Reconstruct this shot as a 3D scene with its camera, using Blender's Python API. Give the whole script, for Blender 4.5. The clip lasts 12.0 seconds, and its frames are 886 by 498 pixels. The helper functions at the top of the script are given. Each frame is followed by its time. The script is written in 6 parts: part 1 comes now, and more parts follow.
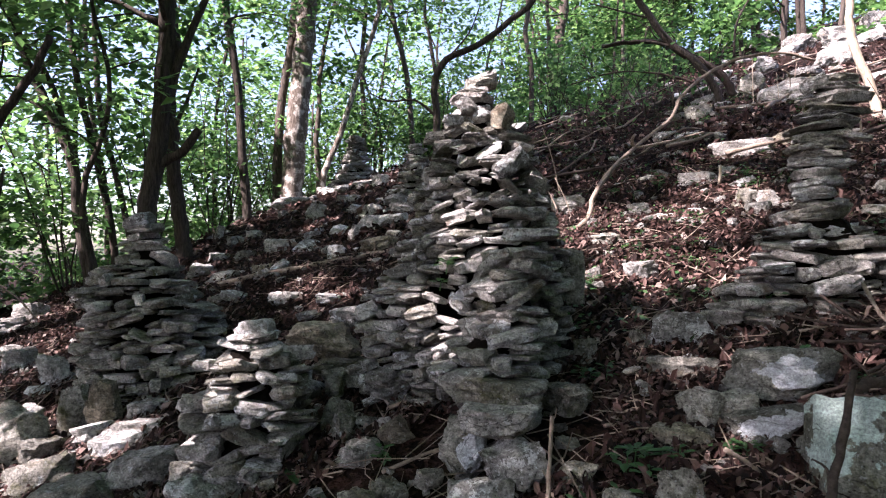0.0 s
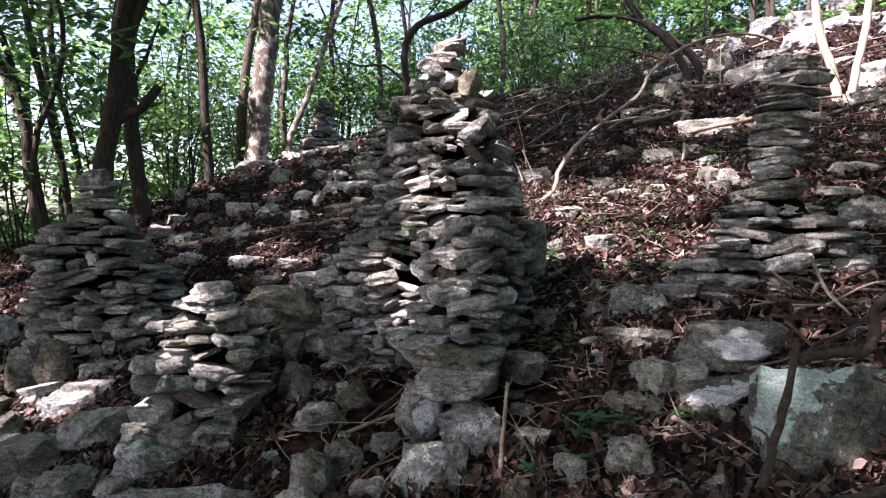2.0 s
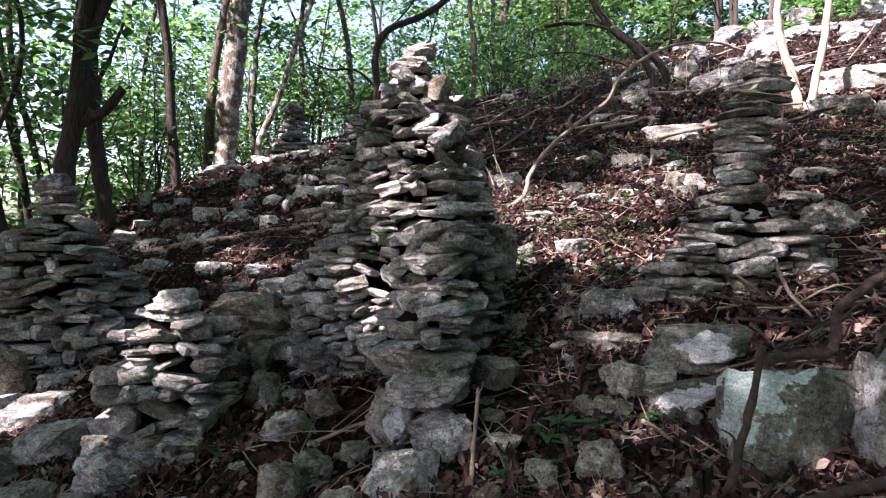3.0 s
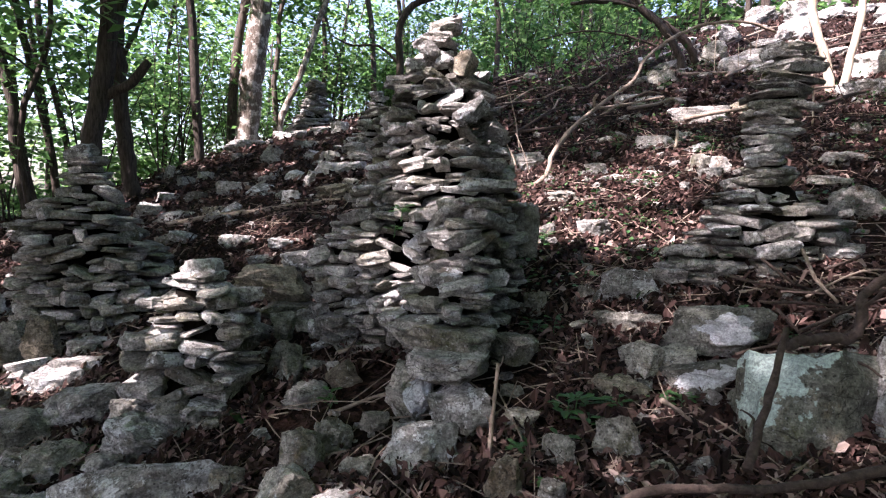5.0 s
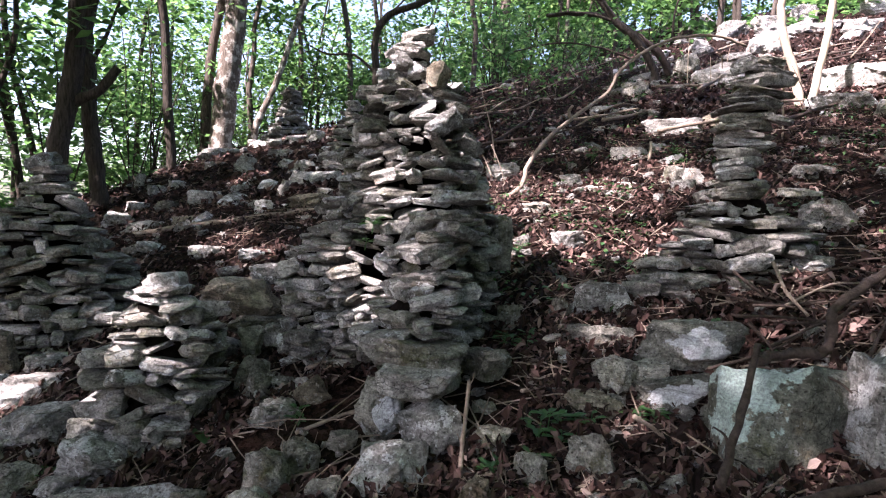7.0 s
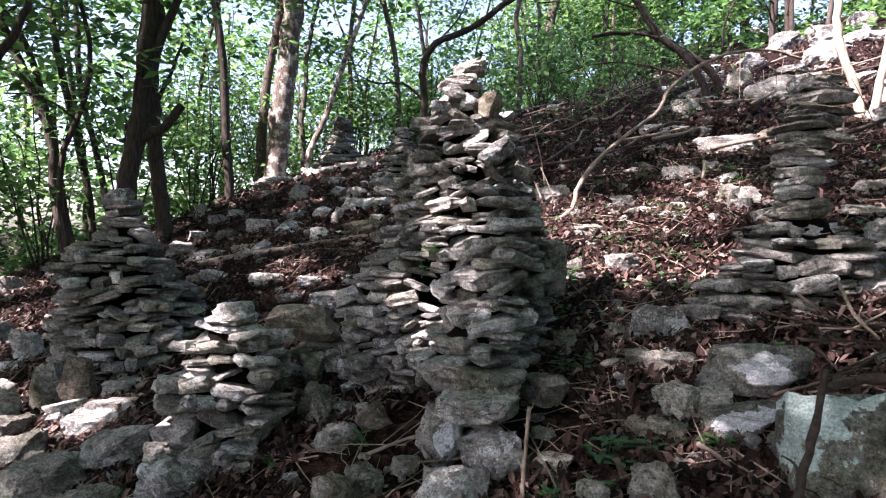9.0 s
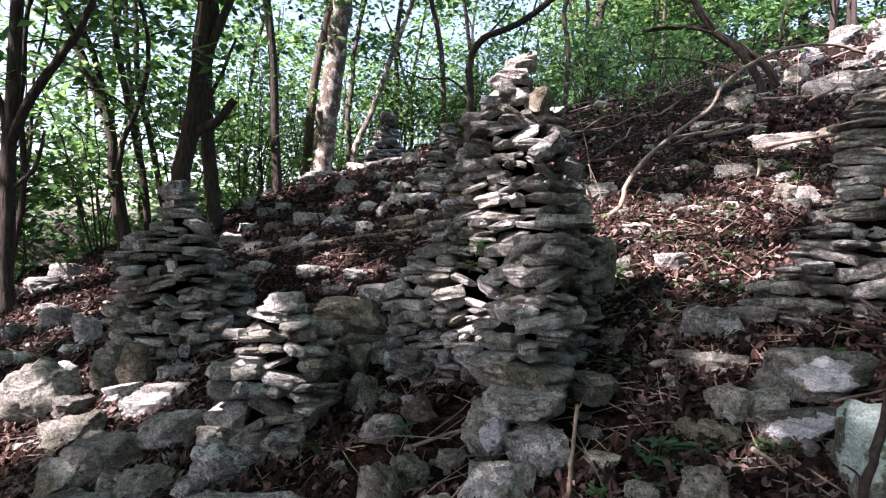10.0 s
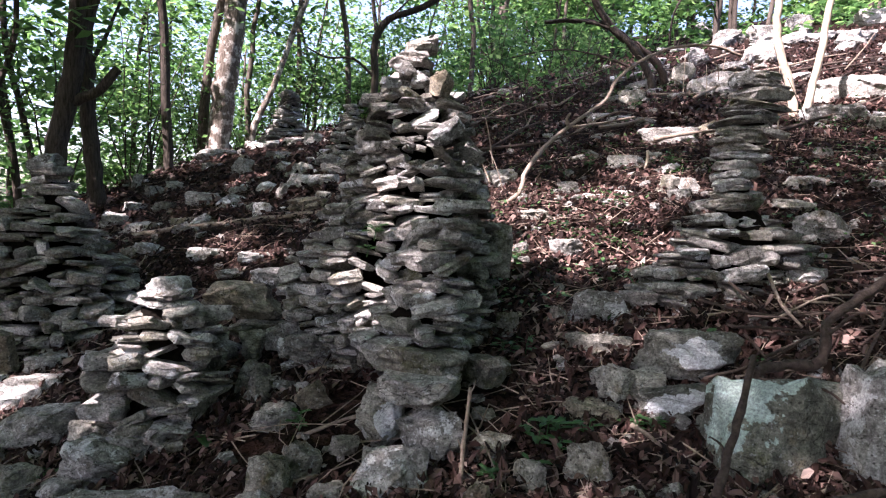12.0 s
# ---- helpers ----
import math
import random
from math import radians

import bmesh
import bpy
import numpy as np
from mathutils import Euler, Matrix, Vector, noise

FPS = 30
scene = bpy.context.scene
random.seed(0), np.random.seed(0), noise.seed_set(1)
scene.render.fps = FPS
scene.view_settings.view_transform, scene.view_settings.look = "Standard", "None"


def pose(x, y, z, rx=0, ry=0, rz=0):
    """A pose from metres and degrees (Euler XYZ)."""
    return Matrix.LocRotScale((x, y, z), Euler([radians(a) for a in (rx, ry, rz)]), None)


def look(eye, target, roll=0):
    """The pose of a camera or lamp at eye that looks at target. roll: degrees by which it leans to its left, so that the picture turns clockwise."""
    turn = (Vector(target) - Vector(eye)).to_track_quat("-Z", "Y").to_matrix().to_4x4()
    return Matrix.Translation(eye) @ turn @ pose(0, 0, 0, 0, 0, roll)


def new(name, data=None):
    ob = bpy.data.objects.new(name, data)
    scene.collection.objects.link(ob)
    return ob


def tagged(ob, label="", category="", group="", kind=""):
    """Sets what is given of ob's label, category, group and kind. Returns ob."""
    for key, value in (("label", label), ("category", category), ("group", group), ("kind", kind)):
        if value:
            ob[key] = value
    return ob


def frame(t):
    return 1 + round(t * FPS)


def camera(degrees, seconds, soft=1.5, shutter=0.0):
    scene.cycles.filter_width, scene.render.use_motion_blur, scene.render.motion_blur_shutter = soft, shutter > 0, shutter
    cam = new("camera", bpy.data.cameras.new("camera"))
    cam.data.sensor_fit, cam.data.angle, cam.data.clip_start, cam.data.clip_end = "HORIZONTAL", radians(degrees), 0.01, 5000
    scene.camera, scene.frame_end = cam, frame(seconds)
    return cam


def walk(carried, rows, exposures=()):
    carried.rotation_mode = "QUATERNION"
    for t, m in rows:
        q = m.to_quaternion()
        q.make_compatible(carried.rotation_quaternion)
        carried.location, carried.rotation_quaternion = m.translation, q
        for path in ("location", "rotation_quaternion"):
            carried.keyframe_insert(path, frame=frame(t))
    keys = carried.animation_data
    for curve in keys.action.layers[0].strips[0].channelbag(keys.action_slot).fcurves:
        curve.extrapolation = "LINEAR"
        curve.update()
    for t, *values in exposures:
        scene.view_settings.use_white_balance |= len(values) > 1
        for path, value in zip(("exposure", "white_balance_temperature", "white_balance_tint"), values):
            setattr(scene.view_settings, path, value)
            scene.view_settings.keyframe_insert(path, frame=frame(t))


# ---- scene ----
cam = camera(71.35, 12.0, soft=1.2)
walk(cam, [
    (0.0, pose(0.010, -0.019, 1.541, 89.52, 1.68, 1.95)),
    (0.5, pose(0.015, -0.017, 1.531, 88.62, 1.53, 2.25)),
    (1.0, pose(0.020, -0.021, 1.523, 87.26, 0.80, 1.06)),
    (1.5, pose(0.019, -0.018, 1.521, 86.95, 0.56, 0.04)),
    (2.0, pose(0.029, -0.006, 1.523, 86.79, -0.08, -1.06)),
    (2.5, pose(0.036, 0.009, 1.526, 86.98, -0.10, -3.11)),
    (4.5, pose(0.038, 0.001, 1.523, 87.46, 0.14, -4.03)),
    (5.0, pose(0.020, -0.002, 1.510, 85.33, -1.14, -1.89)),
    (5.5, pose(0.000, 0.000, 1.500, 83.99, -2.39, 0.25)),
    (6.0, pose(-0.001, 0.015, 1.512, 84.25, -2.87, 0.47)),
    (6.5, pose(0.029, 0.042, 1.521, 85.61, -2.30, -1.92)),
    (6.7, pose(0.043, 0.043, 1.525, 85.90, -1.70, -3.06)),
    (8.3, pose(0.053, -0.009, 1.526, 86.69, -0.90, -4.89)),
    (8.5, pose(0.034, -0.015, 1.516, 85.82, -1.76, -2.07)),
    (9.0, pose(0.012, -0.008, 1.553, 88.08, -0.14, 0.45)),
    (9.5, pose(-0.009, -0.021, 1.576, 90.73, 0.08, 3.29)),
    (10.0, pose(-0.018, -0.012, 1.547, 87.69, -1.09, 4.29)),
    (10.5, pose(-0.012, 0.004, 1.530, 84.19, -2.55, 2.79)),
    (11.0, pose(0.029, 0.035, 1.550, 84.96, -1.92, -4.25)),
    (11.5, pose(0.036, 0.020, 1.561, 87.20, -1.01, -5.38)),
    (12.0, pose(0.014, 0.011, 1.548, 86.44, -2.13, -4.42)),
], exposures=[(0.0, 2.38, 6400, 31), (2.5, 2.42, 6400, 31), (5.0, 2.52, 6400, 31), (6.5, 2.58, 6400, 31), (8.5, 2.58, 6400, 31), (10.0, 2.44, 6400, 31), (11.5, 2.52, 6400, 31), (12.0, 2.52, 6400, 31)])

# ---- daylight: sun from the upper left, sky all round ----
SUN_FROM = Vector((-0.56, -0.36, 0.75)).normalized()
world = bpy.data.worlds.new("sky")
scene.world = world
world.use_nodes = True
wn = world.node_tree.nodes
sky = wn.new("ShaderNodeTexSky")
sky.sky_type = "NISHITA"
sky.sun_disc = False
sky.sun_elevation = math.asin(SUN_FROM.z)
sky.sun_rotation = math.atan2(SUN_FROM.x, SUN_FROM.y)
sky.dust_density = 2.0
world.node_tree.links.new(sky.outputs[0], wn["Background"].inputs[0])
wn["Background"].inputs[1].default_value = 0.092
sun = new("sun", bpy.data.lights.new("sun", "SUN"))
sun.data.energy = 4.8
sun.data.angle = radians(1.0)
sun.data.color = (1.0, 0.955, 0.89)
sun.matrix_world = look((0, 0, 30), Vector((0, 0, 30)) - SUN_FROM)


# ---- materials ----
def material(name):
    m = bpy.data.materials.new(name)
    m.use_nodes = True
    return m, m.node_tree.nodes, m.node_tree.links, m.node_tree.nodes["Principled BSDF"]


def ramp(n, stops):
    r = n.new("ShaderNodeValToRGB")
    while len(r.color_ramp.elements) < len(stops):
        r.color_ramp.elements.new(0.5)
    for e, (p, c) in zip(r.color_ramp.elements, stops):
        e.position = p
        e.color = (*c, 1) if len(c) == 3 else c
    return r


def noise_tex(n, l, scale, detail=6, rough=0.6, vector=None):
    t = n.new("ShaderNodeTexNoise")
    t.inputs["Scale"].default_value = scale
    t.inputs["Detail"].default_value = detail
    t.inputs["Roughness"].default_value = rough
    if vector:
        l.new(vector, t.inputs["Vector"])
    return t


def mix(n, l, fac, a, b, kind="MIX"):
    m = n.new("ShaderNodeMix")
    m.data_type = "RGBA"
    m.blend_type = kind
    for sock, v in ((m.inputs["Factor"], fac), (m.inputs["A"], a), (m.inputs["B"], b)):
        if isinstance(v, (int, float)):
            sock.default_value = v
        elif isinstance(v, tuple):
            sock.default_value = (*v, 1)
        else:
            l.new(v, sock)
    return m.outputs["Result"]


def shifted(n, l, amount=37.0):
    """World place pushed apart by the object's own random number, so that stones on one mesh differ."""
    geo, info = n.new("ShaderNodeNewGeometry"), n.new("ShaderNodeObjectInfo")
    mul, add = n.new("ShaderNodeMath"), n.new("ShaderNodeVectorMath")
    mul.operation, add.operation = "MULTIPLY", "ADD"
    mul.inputs[1].default_value = amount
    l.new(info.outputs["Random"], mul.inputs[0])
    l.new(geo.outputs["Position"], add.inputs[0])
    l.new(mul.outputs[0], add.inputs[1])
    return add.outputs[0], info.outputs["Random"]


def scaled(n, l, value, lo, hi, to_lo, to_hi):
    r = n.new("ShaderNodeMapRange")
    for key, v in (("From Min", lo), ("From Max", hi), ("To Min", to_lo), ("To Max", to_hi)):
        r.inputs[key].default_value = v
    l.new(value, r.inputs["Value"])
    return r.outputs[0]


def stone_material(name, light, dark, warm, lichen, lichen_at, moss_at, bump=0.9, crust=None):
    """Weathered limestone: broad tones, crisp lichen, dark stains, pits and fine grain."""
    m, n, l, b = material(name)
    pos, rnd = shifted(n, l)
    base = mix(n, l, ramp_out(n, l, noise_tex(n, l, 5.5, 6, 0.62, pos).outputs[0], 0.38, 0.62), dark, light)
    base = mix(n, l, ramp_out(n, l, noise_tex(n, l, 9, 6, 0.65, pos).outputs["Color"], 0.54, 0.66), base, warm)
    moss = noise_tex(n, l, 6, 9, 0.72, pos)
    base = mix(n, l, ramp_out(n, l, moss.outputs["Color"], moss_at, moss_at + 0.1), base, (0.085, 0.088, 0.03))
    base = mix(n, l, 1.0, base, scaled(n, l, rnd, 0, 1, 0.46, 1.08), "MULTIPLY")
    mottle = noise_tex(n, l, 42, 8, 0.72, pos)
    base = mix(n, l, 1.0, base, scaled(n, l, mottle.outputs[0], 0.39, 0.61, 0.6, 1.4), "MULTIPLY")
    stains = noise_tex(n, l, 13, 9, 0.72, pos)
    base = mix(n, l, ramp_out(n, l, stains.outputs["Color"], 0.56, 0.6), base, mix(n, l, 0.62, base, (0.03, 0.028, 0.02)))
    spots = noise_tex(n, l, 12, 10, 0.7, pos)
    base = mix(n, l, ramp_out(n, l, spots.outputs[0], lichen_at, lichen_at + 0.02), base, mix(n, l, 0.8, base, lichen))
    specks = noise_tex(n, l, 58, 4, 0.6, pos)
    base = mix(n, l, ramp_out(n, l, specks.outputs["Color"], 0.59, 0.615), base, mix(n, l, 0.65, base, lichen))
    pits = n.new("ShaderNodeTexVoronoi")
    pits.inputs["Scale"].default_value = 52
    l.new(pos, pits.inputs["Vector"])
    base = mix(n, l, ramp_out(n, l, pits.outputs["Distance"], 0.22, 0.12), base, mix(n, l, 0.7, base, (0.016, 0.015, 0.012)))
    if crust:
        # one large sheet of lichen with a ragged, crisp rim, high on the stone
        colour, centre, reach = crust
        tc, sub = n.new("ShaderNodeTexCoord"), n.new("ShaderNodeVectorMath")
        sub.operation = "DISTANCE"
        sub.inputs[1].default_value = centre
        l.new(tc.outputs["Object"], sub.inputs[0])
        rag = n.new("ShaderNodeMath")
        rag.operation = "MULTIPLY_ADD"
        rag.inputs[1].default_value = 1.1
        l.new(noise_tex(n, l, 8, 8, 0.6, pos).outputs[0], rag.inputs[0])
        l.new(sub.outputs["Value"], rag.inputs[2])
        base = mix(n, l, ramp_out(n, l, rag.outputs[0], reach + 0.56, reach + 0.545), base, mix(n, l, 0.12, colour, base))
    fine = noise_tex(n, l, 120, 6, 0.75, pos)
    base = mix(n, l, 1.0, base, scaled(n, l, fine.outputs[0], 0.36, 0.64, 0.6, 1.4), "MULTIPLY")
    b.inputs["Roughness"].default_value = 0.92
    b.inputs["Specular IOR Level"].default_value = 0.15
    squash = n.new("ShaderNodeVectorMath")
    squash.operation = "MULTIPLY"
    squash.inputs[1].default_value = (1, 1, 3.2)
    l.new(pos, squash.inputs[0])
    beds = noise_tex(n, l, 16, 9, 0.7, squash.outputs[0])
    l.new(mix(n, l, 1.0, base, scaled(n, l, beds.outputs[0], 0.41, 0.59, 0.82, 1.18), "MULTIPLY"), b.inputs["Base Color"])
    # hairline cracks along and across the beds
    warp = n.new("ShaderNodeVectorMath")
    warp.operation = "MULTIPLY_ADD"
    warp.inputs[1].default_value = (0.22, 0.22, 0.22)
    l.new(noise_tex(n, l, 5, 5, 0.6, pos).outputs["Color"], warp.inputs[0])
    l.new(squash.outputs[0], warp.inputs[2])
    cracks = n.new("ShaderNodeTexVoronoi")
    cracks.feature = "DISTANCE_TO_EDGE"
    cracks.inputs["Scale"].default_value = 6.5
    l.new(warp.outputs[0], cracks.inputs["Vector"])
    open_crack = n.new("ShaderNodeMath")
    open_crack.operation = "MULTIPLY"
    l.new(ramp_out(n, l, cracks.outputs["Distance"], 0.022, 0.006), open_crack.inputs[0])
    l.new(ramp_out(n, l, noise_tex(n, l, 7, 3, 0.5, pos).outputs[0], 0.5, 0.6), open_crack.inputs[1])
    tinted = b.inputs["Base Color"].links[0].from_socket
    l.new(mix(n, l, open_crack.outputs[0], tinted, mix(n, l, 0.7, tinted, (0.012, 0.011, 0.009))), b.inputs["Base Color"])
    bp = n.new("ShaderNodeBump")
    bp.inputs["Strength"].default_value = bump
    bp.inputs["Distance"].default_value = 0.026
    l.new(beds.outputs[0], bp.inputs["Height"])
    bp2 = n.new("ShaderNodeBump")
    bp2.inputs["Strength"].default_value = 0.9
    bp2.inputs["Distance"].default_value = 0.014
    l.new(mottle.outputs[0], bp2.inputs["Height"])
    l.new(bp.outputs[0], bp2.inputs["Normal"])
    l.new(bp2.outputs[0], b.inputs["Normal"])
    return m


def ramp_out(n, l, value, lo, hi):
    r = n.new("ShaderNodeMapRange")
    r.inputs["From Min"].default_value, r.inputs["From Max"].default_value = lo, hi
    l.new(value, r.inputs["Value"])
    return r.outputs[0]


STONE = stone_material("grey_limestone", (0.485, 0.465, 0.431), (0.252, 0.240, 0.218), (0.204, 0.150, 0.107), (0.485, 0.500, 0.491), 0.62, 0.64)
MOSSY = stone_material("mossy_limestone", (0.388, 0.372, 0.327), (0.184, 0.175, 0.147), (0.155, 0.125, 0.082), (0.320, 0.340, 0.327), 0.62, 0.53)
LICHEN = stone_material("lichen_limestone", (0.504, 0.490, 0.463), (0.272, 0.262, 0.242), (0.194, 0.165, 0.125), (0.563, 0.580, 0.574), 0.545, 0.66)
PALE = stone_material("pale_limestone", (0.382, 0.369, 0.348), (0.223, 0.217, 0.197), (0.320, 0.260, 0.196), (0.582, 0.590, 0.584), 0.58, 0.75)
MINT = stone_material("mint_lichen_limestone", (0.237, 0.238, 0.200), (0.112, 0.114, 0.092), (0.165, 0.140, 0.093), (0.369, 0.380, 0.371), 0.6, 0.56, crust=((0.48, 0.6, 0.56), (-0.2, -0.38, 0.86), 0.25))
WHITE = stone_material("white_crusted_limestone", (0.369, 0.360, 0.316), (0.194, 0.190, 0.164), (0.184, 0.155, 0.109), (0.369, 0.380, 0.371), 0.62, 0.6, crust=((0.58, 0.6, 0.62), (0.2, -0.48, 0.55), 0.3))
WARM = stone_material("ochre_limestone", (0.330, 0.290, 0.223), (0.165, 0.145, 0.109), (0.194, 0.145, 0.098), (0.320, 0.310, 0.283), 0.64, 0.56)


def litter_material():
    m, n, l, b = material("leaf_litter")
    geo = n.new("ShaderNodeNewGeometry")
    pos = geo.outputs["Position"]
    cells = n.new("ShaderNodeTexVoronoi")
    cells.inputs["Scale"].default_value = 34
    warp = noise_tex(n, l, 9, 4, 0.6, pos)
    add = n.new("ShaderNodeVectorMath")
    add.operation = "MULTIPLY_ADD"
    add.inputs[1].default_value = (0.12, 0.12, 0.12)
    l.new(warp.outputs["Color"], add.inputs[0])
    l.new(pos, add.inputs[2])
    l.new(add.outputs[0], cells.inputs["Vector"])
    sep = n.new("ShaderNodeSeparateColor")
    l.new(cells.outputs["Color"], sep.inputs[0])
    tones = ramp(n, [(0.0, (0.004, 0.003, 0.0028)), (0.5, (0.013, 0.0075, 0.006)), (0.85, (0.034, 0.018, 0.014)), (1.0, (0.075, 0.047, 0.039))])
    l.new(sep.outputs[0], tones.inputs[0])
    soil = noise_tex(n, l, 1.7, 6, 0.65, pos)
    base = mix(n, l, ramp_out(n, l, soil.outputs[0], 0.5, 0.66), tones.outputs[0], (0.018, 0.012, 0.0095))
    fine = noise_tex(n, l, 90, 6, 0.7, pos)
    base = mix(n, l, 0.55, base, fine.outputs[0], "MULTIPLY")
    l.new(base, b.inputs["Base Color"])
    b.inputs["Roughness"].default_value = 0.95
    b.inputs["Specular IOR Level"].default_value = 0.04
    bp = n.new("ShaderNodeBump")
    bp.inputs["Strength"].default_value = 0.8
    bp.inputs["Distance"].default_value = 0.02
    l.new(cells.outputs["Distance"], bp.inputs["Height"])
    bp2 = n.new("ShaderNodeBump")
    bp2.inputs["Strength"].default_value = 0.5
    bp2.inputs["Distance"].default_value = 0.008
    l.new(fine.outputs[0], bp2.inputs["Height"])
    l.new(bp.outputs[0], bp2.inputs["Normal"])
    l.new(bp2.outputs[0], b.inputs["Normal"])
    return m


def leaf_material(name, stops, through_light, rough=0.5, gloss=0.3):
    """Thin leaves, each in its own tone; part of the light passes through."""
    m, n, l, b = material(name)
    geo = n.new("ShaderNodeNewGeometry")
    tones = ramp(n, stops)
    l.new(geo.outputs["Random Per Island"], tones.inputs[0])
    veins = noise_tex(n, l, 40, 3, 0.5, geo.outputs["Position"])
    col = mix(n, l, 0.35, tones.outputs[0], veins.outputs[0], "OVERLAY")
    l.new(col, b.inputs["Base Color"])
    b.inputs["Roughness"].default_value = rough
    b.inputs["Specular IOR Level"].default_value = gloss
    t = n.new("ShaderNodeBsdfTranslucent")
    l.new(mix(n, l, 1.0, col, (1.4, 1.5, 1.25), "MULTIPLY"), t.inputs[0])
    ms = n.new("ShaderNodeMixShader")
    ms.inputs[0].default_value = through_light
    l.new(b.outputs[0], ms.inputs[1])
    l.new(t.outputs[0], ms.inputs[2])
    l.new(ms.outputs[0], n["Material Output"].inputs[0])
    return m


def bark_material(name, light, dark, lichen_at=0.62, lichen=(0.42, 0.42, 0.38), stretch=0.16, bump=0.8):
    m, n, l, b = material(name)
    pos, rnd = shifted(n, l)
    sq = n.new("ShaderNodeVectorMath")
    sq.operation = "MULTIPLY"
    sq.inputs[1].default_value = (1, 1, stretch)
    l.new(pos, sq.inputs[0])
    ridge = noise_tex(n, l, 55, 7, 0.65, sq.outputs[0])
    base = mix(n, l, ramp_out(n, l, ridge.outputs[0], 0.35, 0.65), dark, light)
    spots = noise_tex(n, l, 8, 6, 0.7, pos)
    base = mix(n, l, ramp_out(n, l, spots.outputs[0], lichen_at, lichen_at + 0.1), base, lichen)
    l.new(base, b.inputs["Base Color"])
    b.inputs["Roughness"].default_value = 0.9
    b.inputs["Specular IOR Level"].default_value = 0.2
    bp = n.new("ShaderNodeBump")
    bp.inputs["Strength"].default_value = bump
    bp.inputs["Distance"].default_value = 0.02
    l.new(ridge.outputs[0], bp.inputs["Height"])
    l.new(bp.outputs[0], b.inputs["Normal"])
    return m


LITTER = litter_material()
DEAD = leaf_material("dead_leaves", [(0.0, (0.006, 0.004, 0.0036)), (0.45, (0.025, 0.0125, 0.0105)), (0.75, (0.062, 0.034, 0.029)), (0.93, (0.14, 0.088, 0.076)), (1.0, (0.26, 0.2, 0.175))], 0.08, 0.7, 0.12)
GREEN = leaf_material("green_leaves", [(0.0, (0.022, 0.054, 0.02)), (0.45, (0.06, 0.13, 0.046)), (0.8, (0.12, 0.215, 0.078)), (1.0, (0.21, 0.3, 0.125))], 0.6, 0.45, 0.4)
HERB = leaf_material("herb_leaves", [(0.0, (0.02, 0.055, 0.018)), (0.6, (0.035, 0.095, 0.03)), (1.0, (0.07, 0.14, 0.045))], 0.3, 0.45, 0.4)
BARK = bark_material("dark_bark", (0.078, 0.062, 0.05), (0.018, 0.0145, 0.012), 0.64, (0.13, 0.12, 0.1))
GREYBARK = bark_material("grey_bark", (0.12, 0.098, 0.08), (0.035, 0.027, 0.022), 0.6, (0.3, 0.28, 0.25))
# grey bark whose wide pale patches put sunlight on the trunk into the colour
SUNPATCHBARK = bark_material("sun_patched_grey_bark", (0.17, 0.14, 0.115), (0.05, 0.038, 0.03), 0.5, (0.42, 0.39, 0.35))
PALEBARK = bark_material("pale_bark", (0.46, 0.39, 0.31), (0.26, 0.2, 0.15), 0.66, (0.5, 0.46, 0.4), bump=0.4)
TWIG = bark_material("dead_wood", (0.28, 0.225, 0.18), (0.12, 0.09, 0.07), 0.6, (0.36, 0.32, 0.28), 1.0, 0.5)
WETWOOD = bark_material("dark_dead_wood", (0.075, 0.055, 0.045), (0.028, 0.02, 0.017), 0.68, (0.16, 0.145, 0.13), 1.0, 0.6)
# near-black colour of the cairn cores: shade between stones put into the colour
GAP_SHADE = bark_material("gap_shade", (0.009, 0.007, 0.0055), (0.003, 0.0025, 0.002), 0.9, (0.009, 0.007, 0.0055), 1.0)
GAP_SHADE.node_tree.nodes["Principled BSDF"].inputs["Specular IOR Level"].default_value = 0.03


# ---- mesh helpers ----
def mesh_object(name, verts, faces, mat, parent=None, label="", smooth=False):
    me = bpy.data.meshes.new(name)
    me.from_pydata(verts, [], faces)
    me.materials.append(mat)
    if smooth:
        me.polygons.foreach_set("use_smooth", [True] * len(me.polygons))
    me.update()
    ob = new(name, me)
    if parent:
        ob.parent = parent
    if label:
        tagged(ob, label)
    return ob


def hashed(ix, iy, seed):
    v = np.sin(ix * 127.1 + iy * 311.7 + seed * 74.7) * 43758.5453
    return v - np.floor(v)


def value_noise(x, y, seed=0):
    x, y = np.asarray(x, float), np.asarray(y, float)
    ix, iy = np.floor(x), np.floor(y)
    fx, fy = x - ix, y - iy
    fx, fy = fx * fx * (3 - 2 * fx), fy * fy * (3 - 2 * fy)
    a, b = hashed(ix, iy, seed), hashed(ix + 1, iy, seed)
    c, d = hashed(ix, iy + 1, seed), hashed(ix + 1, iy + 1, seed)
    return (a + (b - a) * fx) * (1 - fy) + (c + (d - c) * fx) * fy - 0.5


def slope(x, y):
    """The hillside without its small bumps: rises away and to the right, and falls off behind the crest."""
    x, y = np.asarray(x, float), np.asarray(y, float)
    s = y - 13.5 - 0.9 * np.maximum(x, -14.0) - 2.0 * np.maximum(x - 6, 0) - 0.9 * np.clip(x + 3, -8, 0)
    xx, yy = 110 * np.tanh(x / 110), 110 * np.tanh(y / 110)
    return 0.083 + 0.187 * xx + 0.27 * yy - 0.18 * np.log1p(np.exp(np.clip(2 * s, -80, 80)))


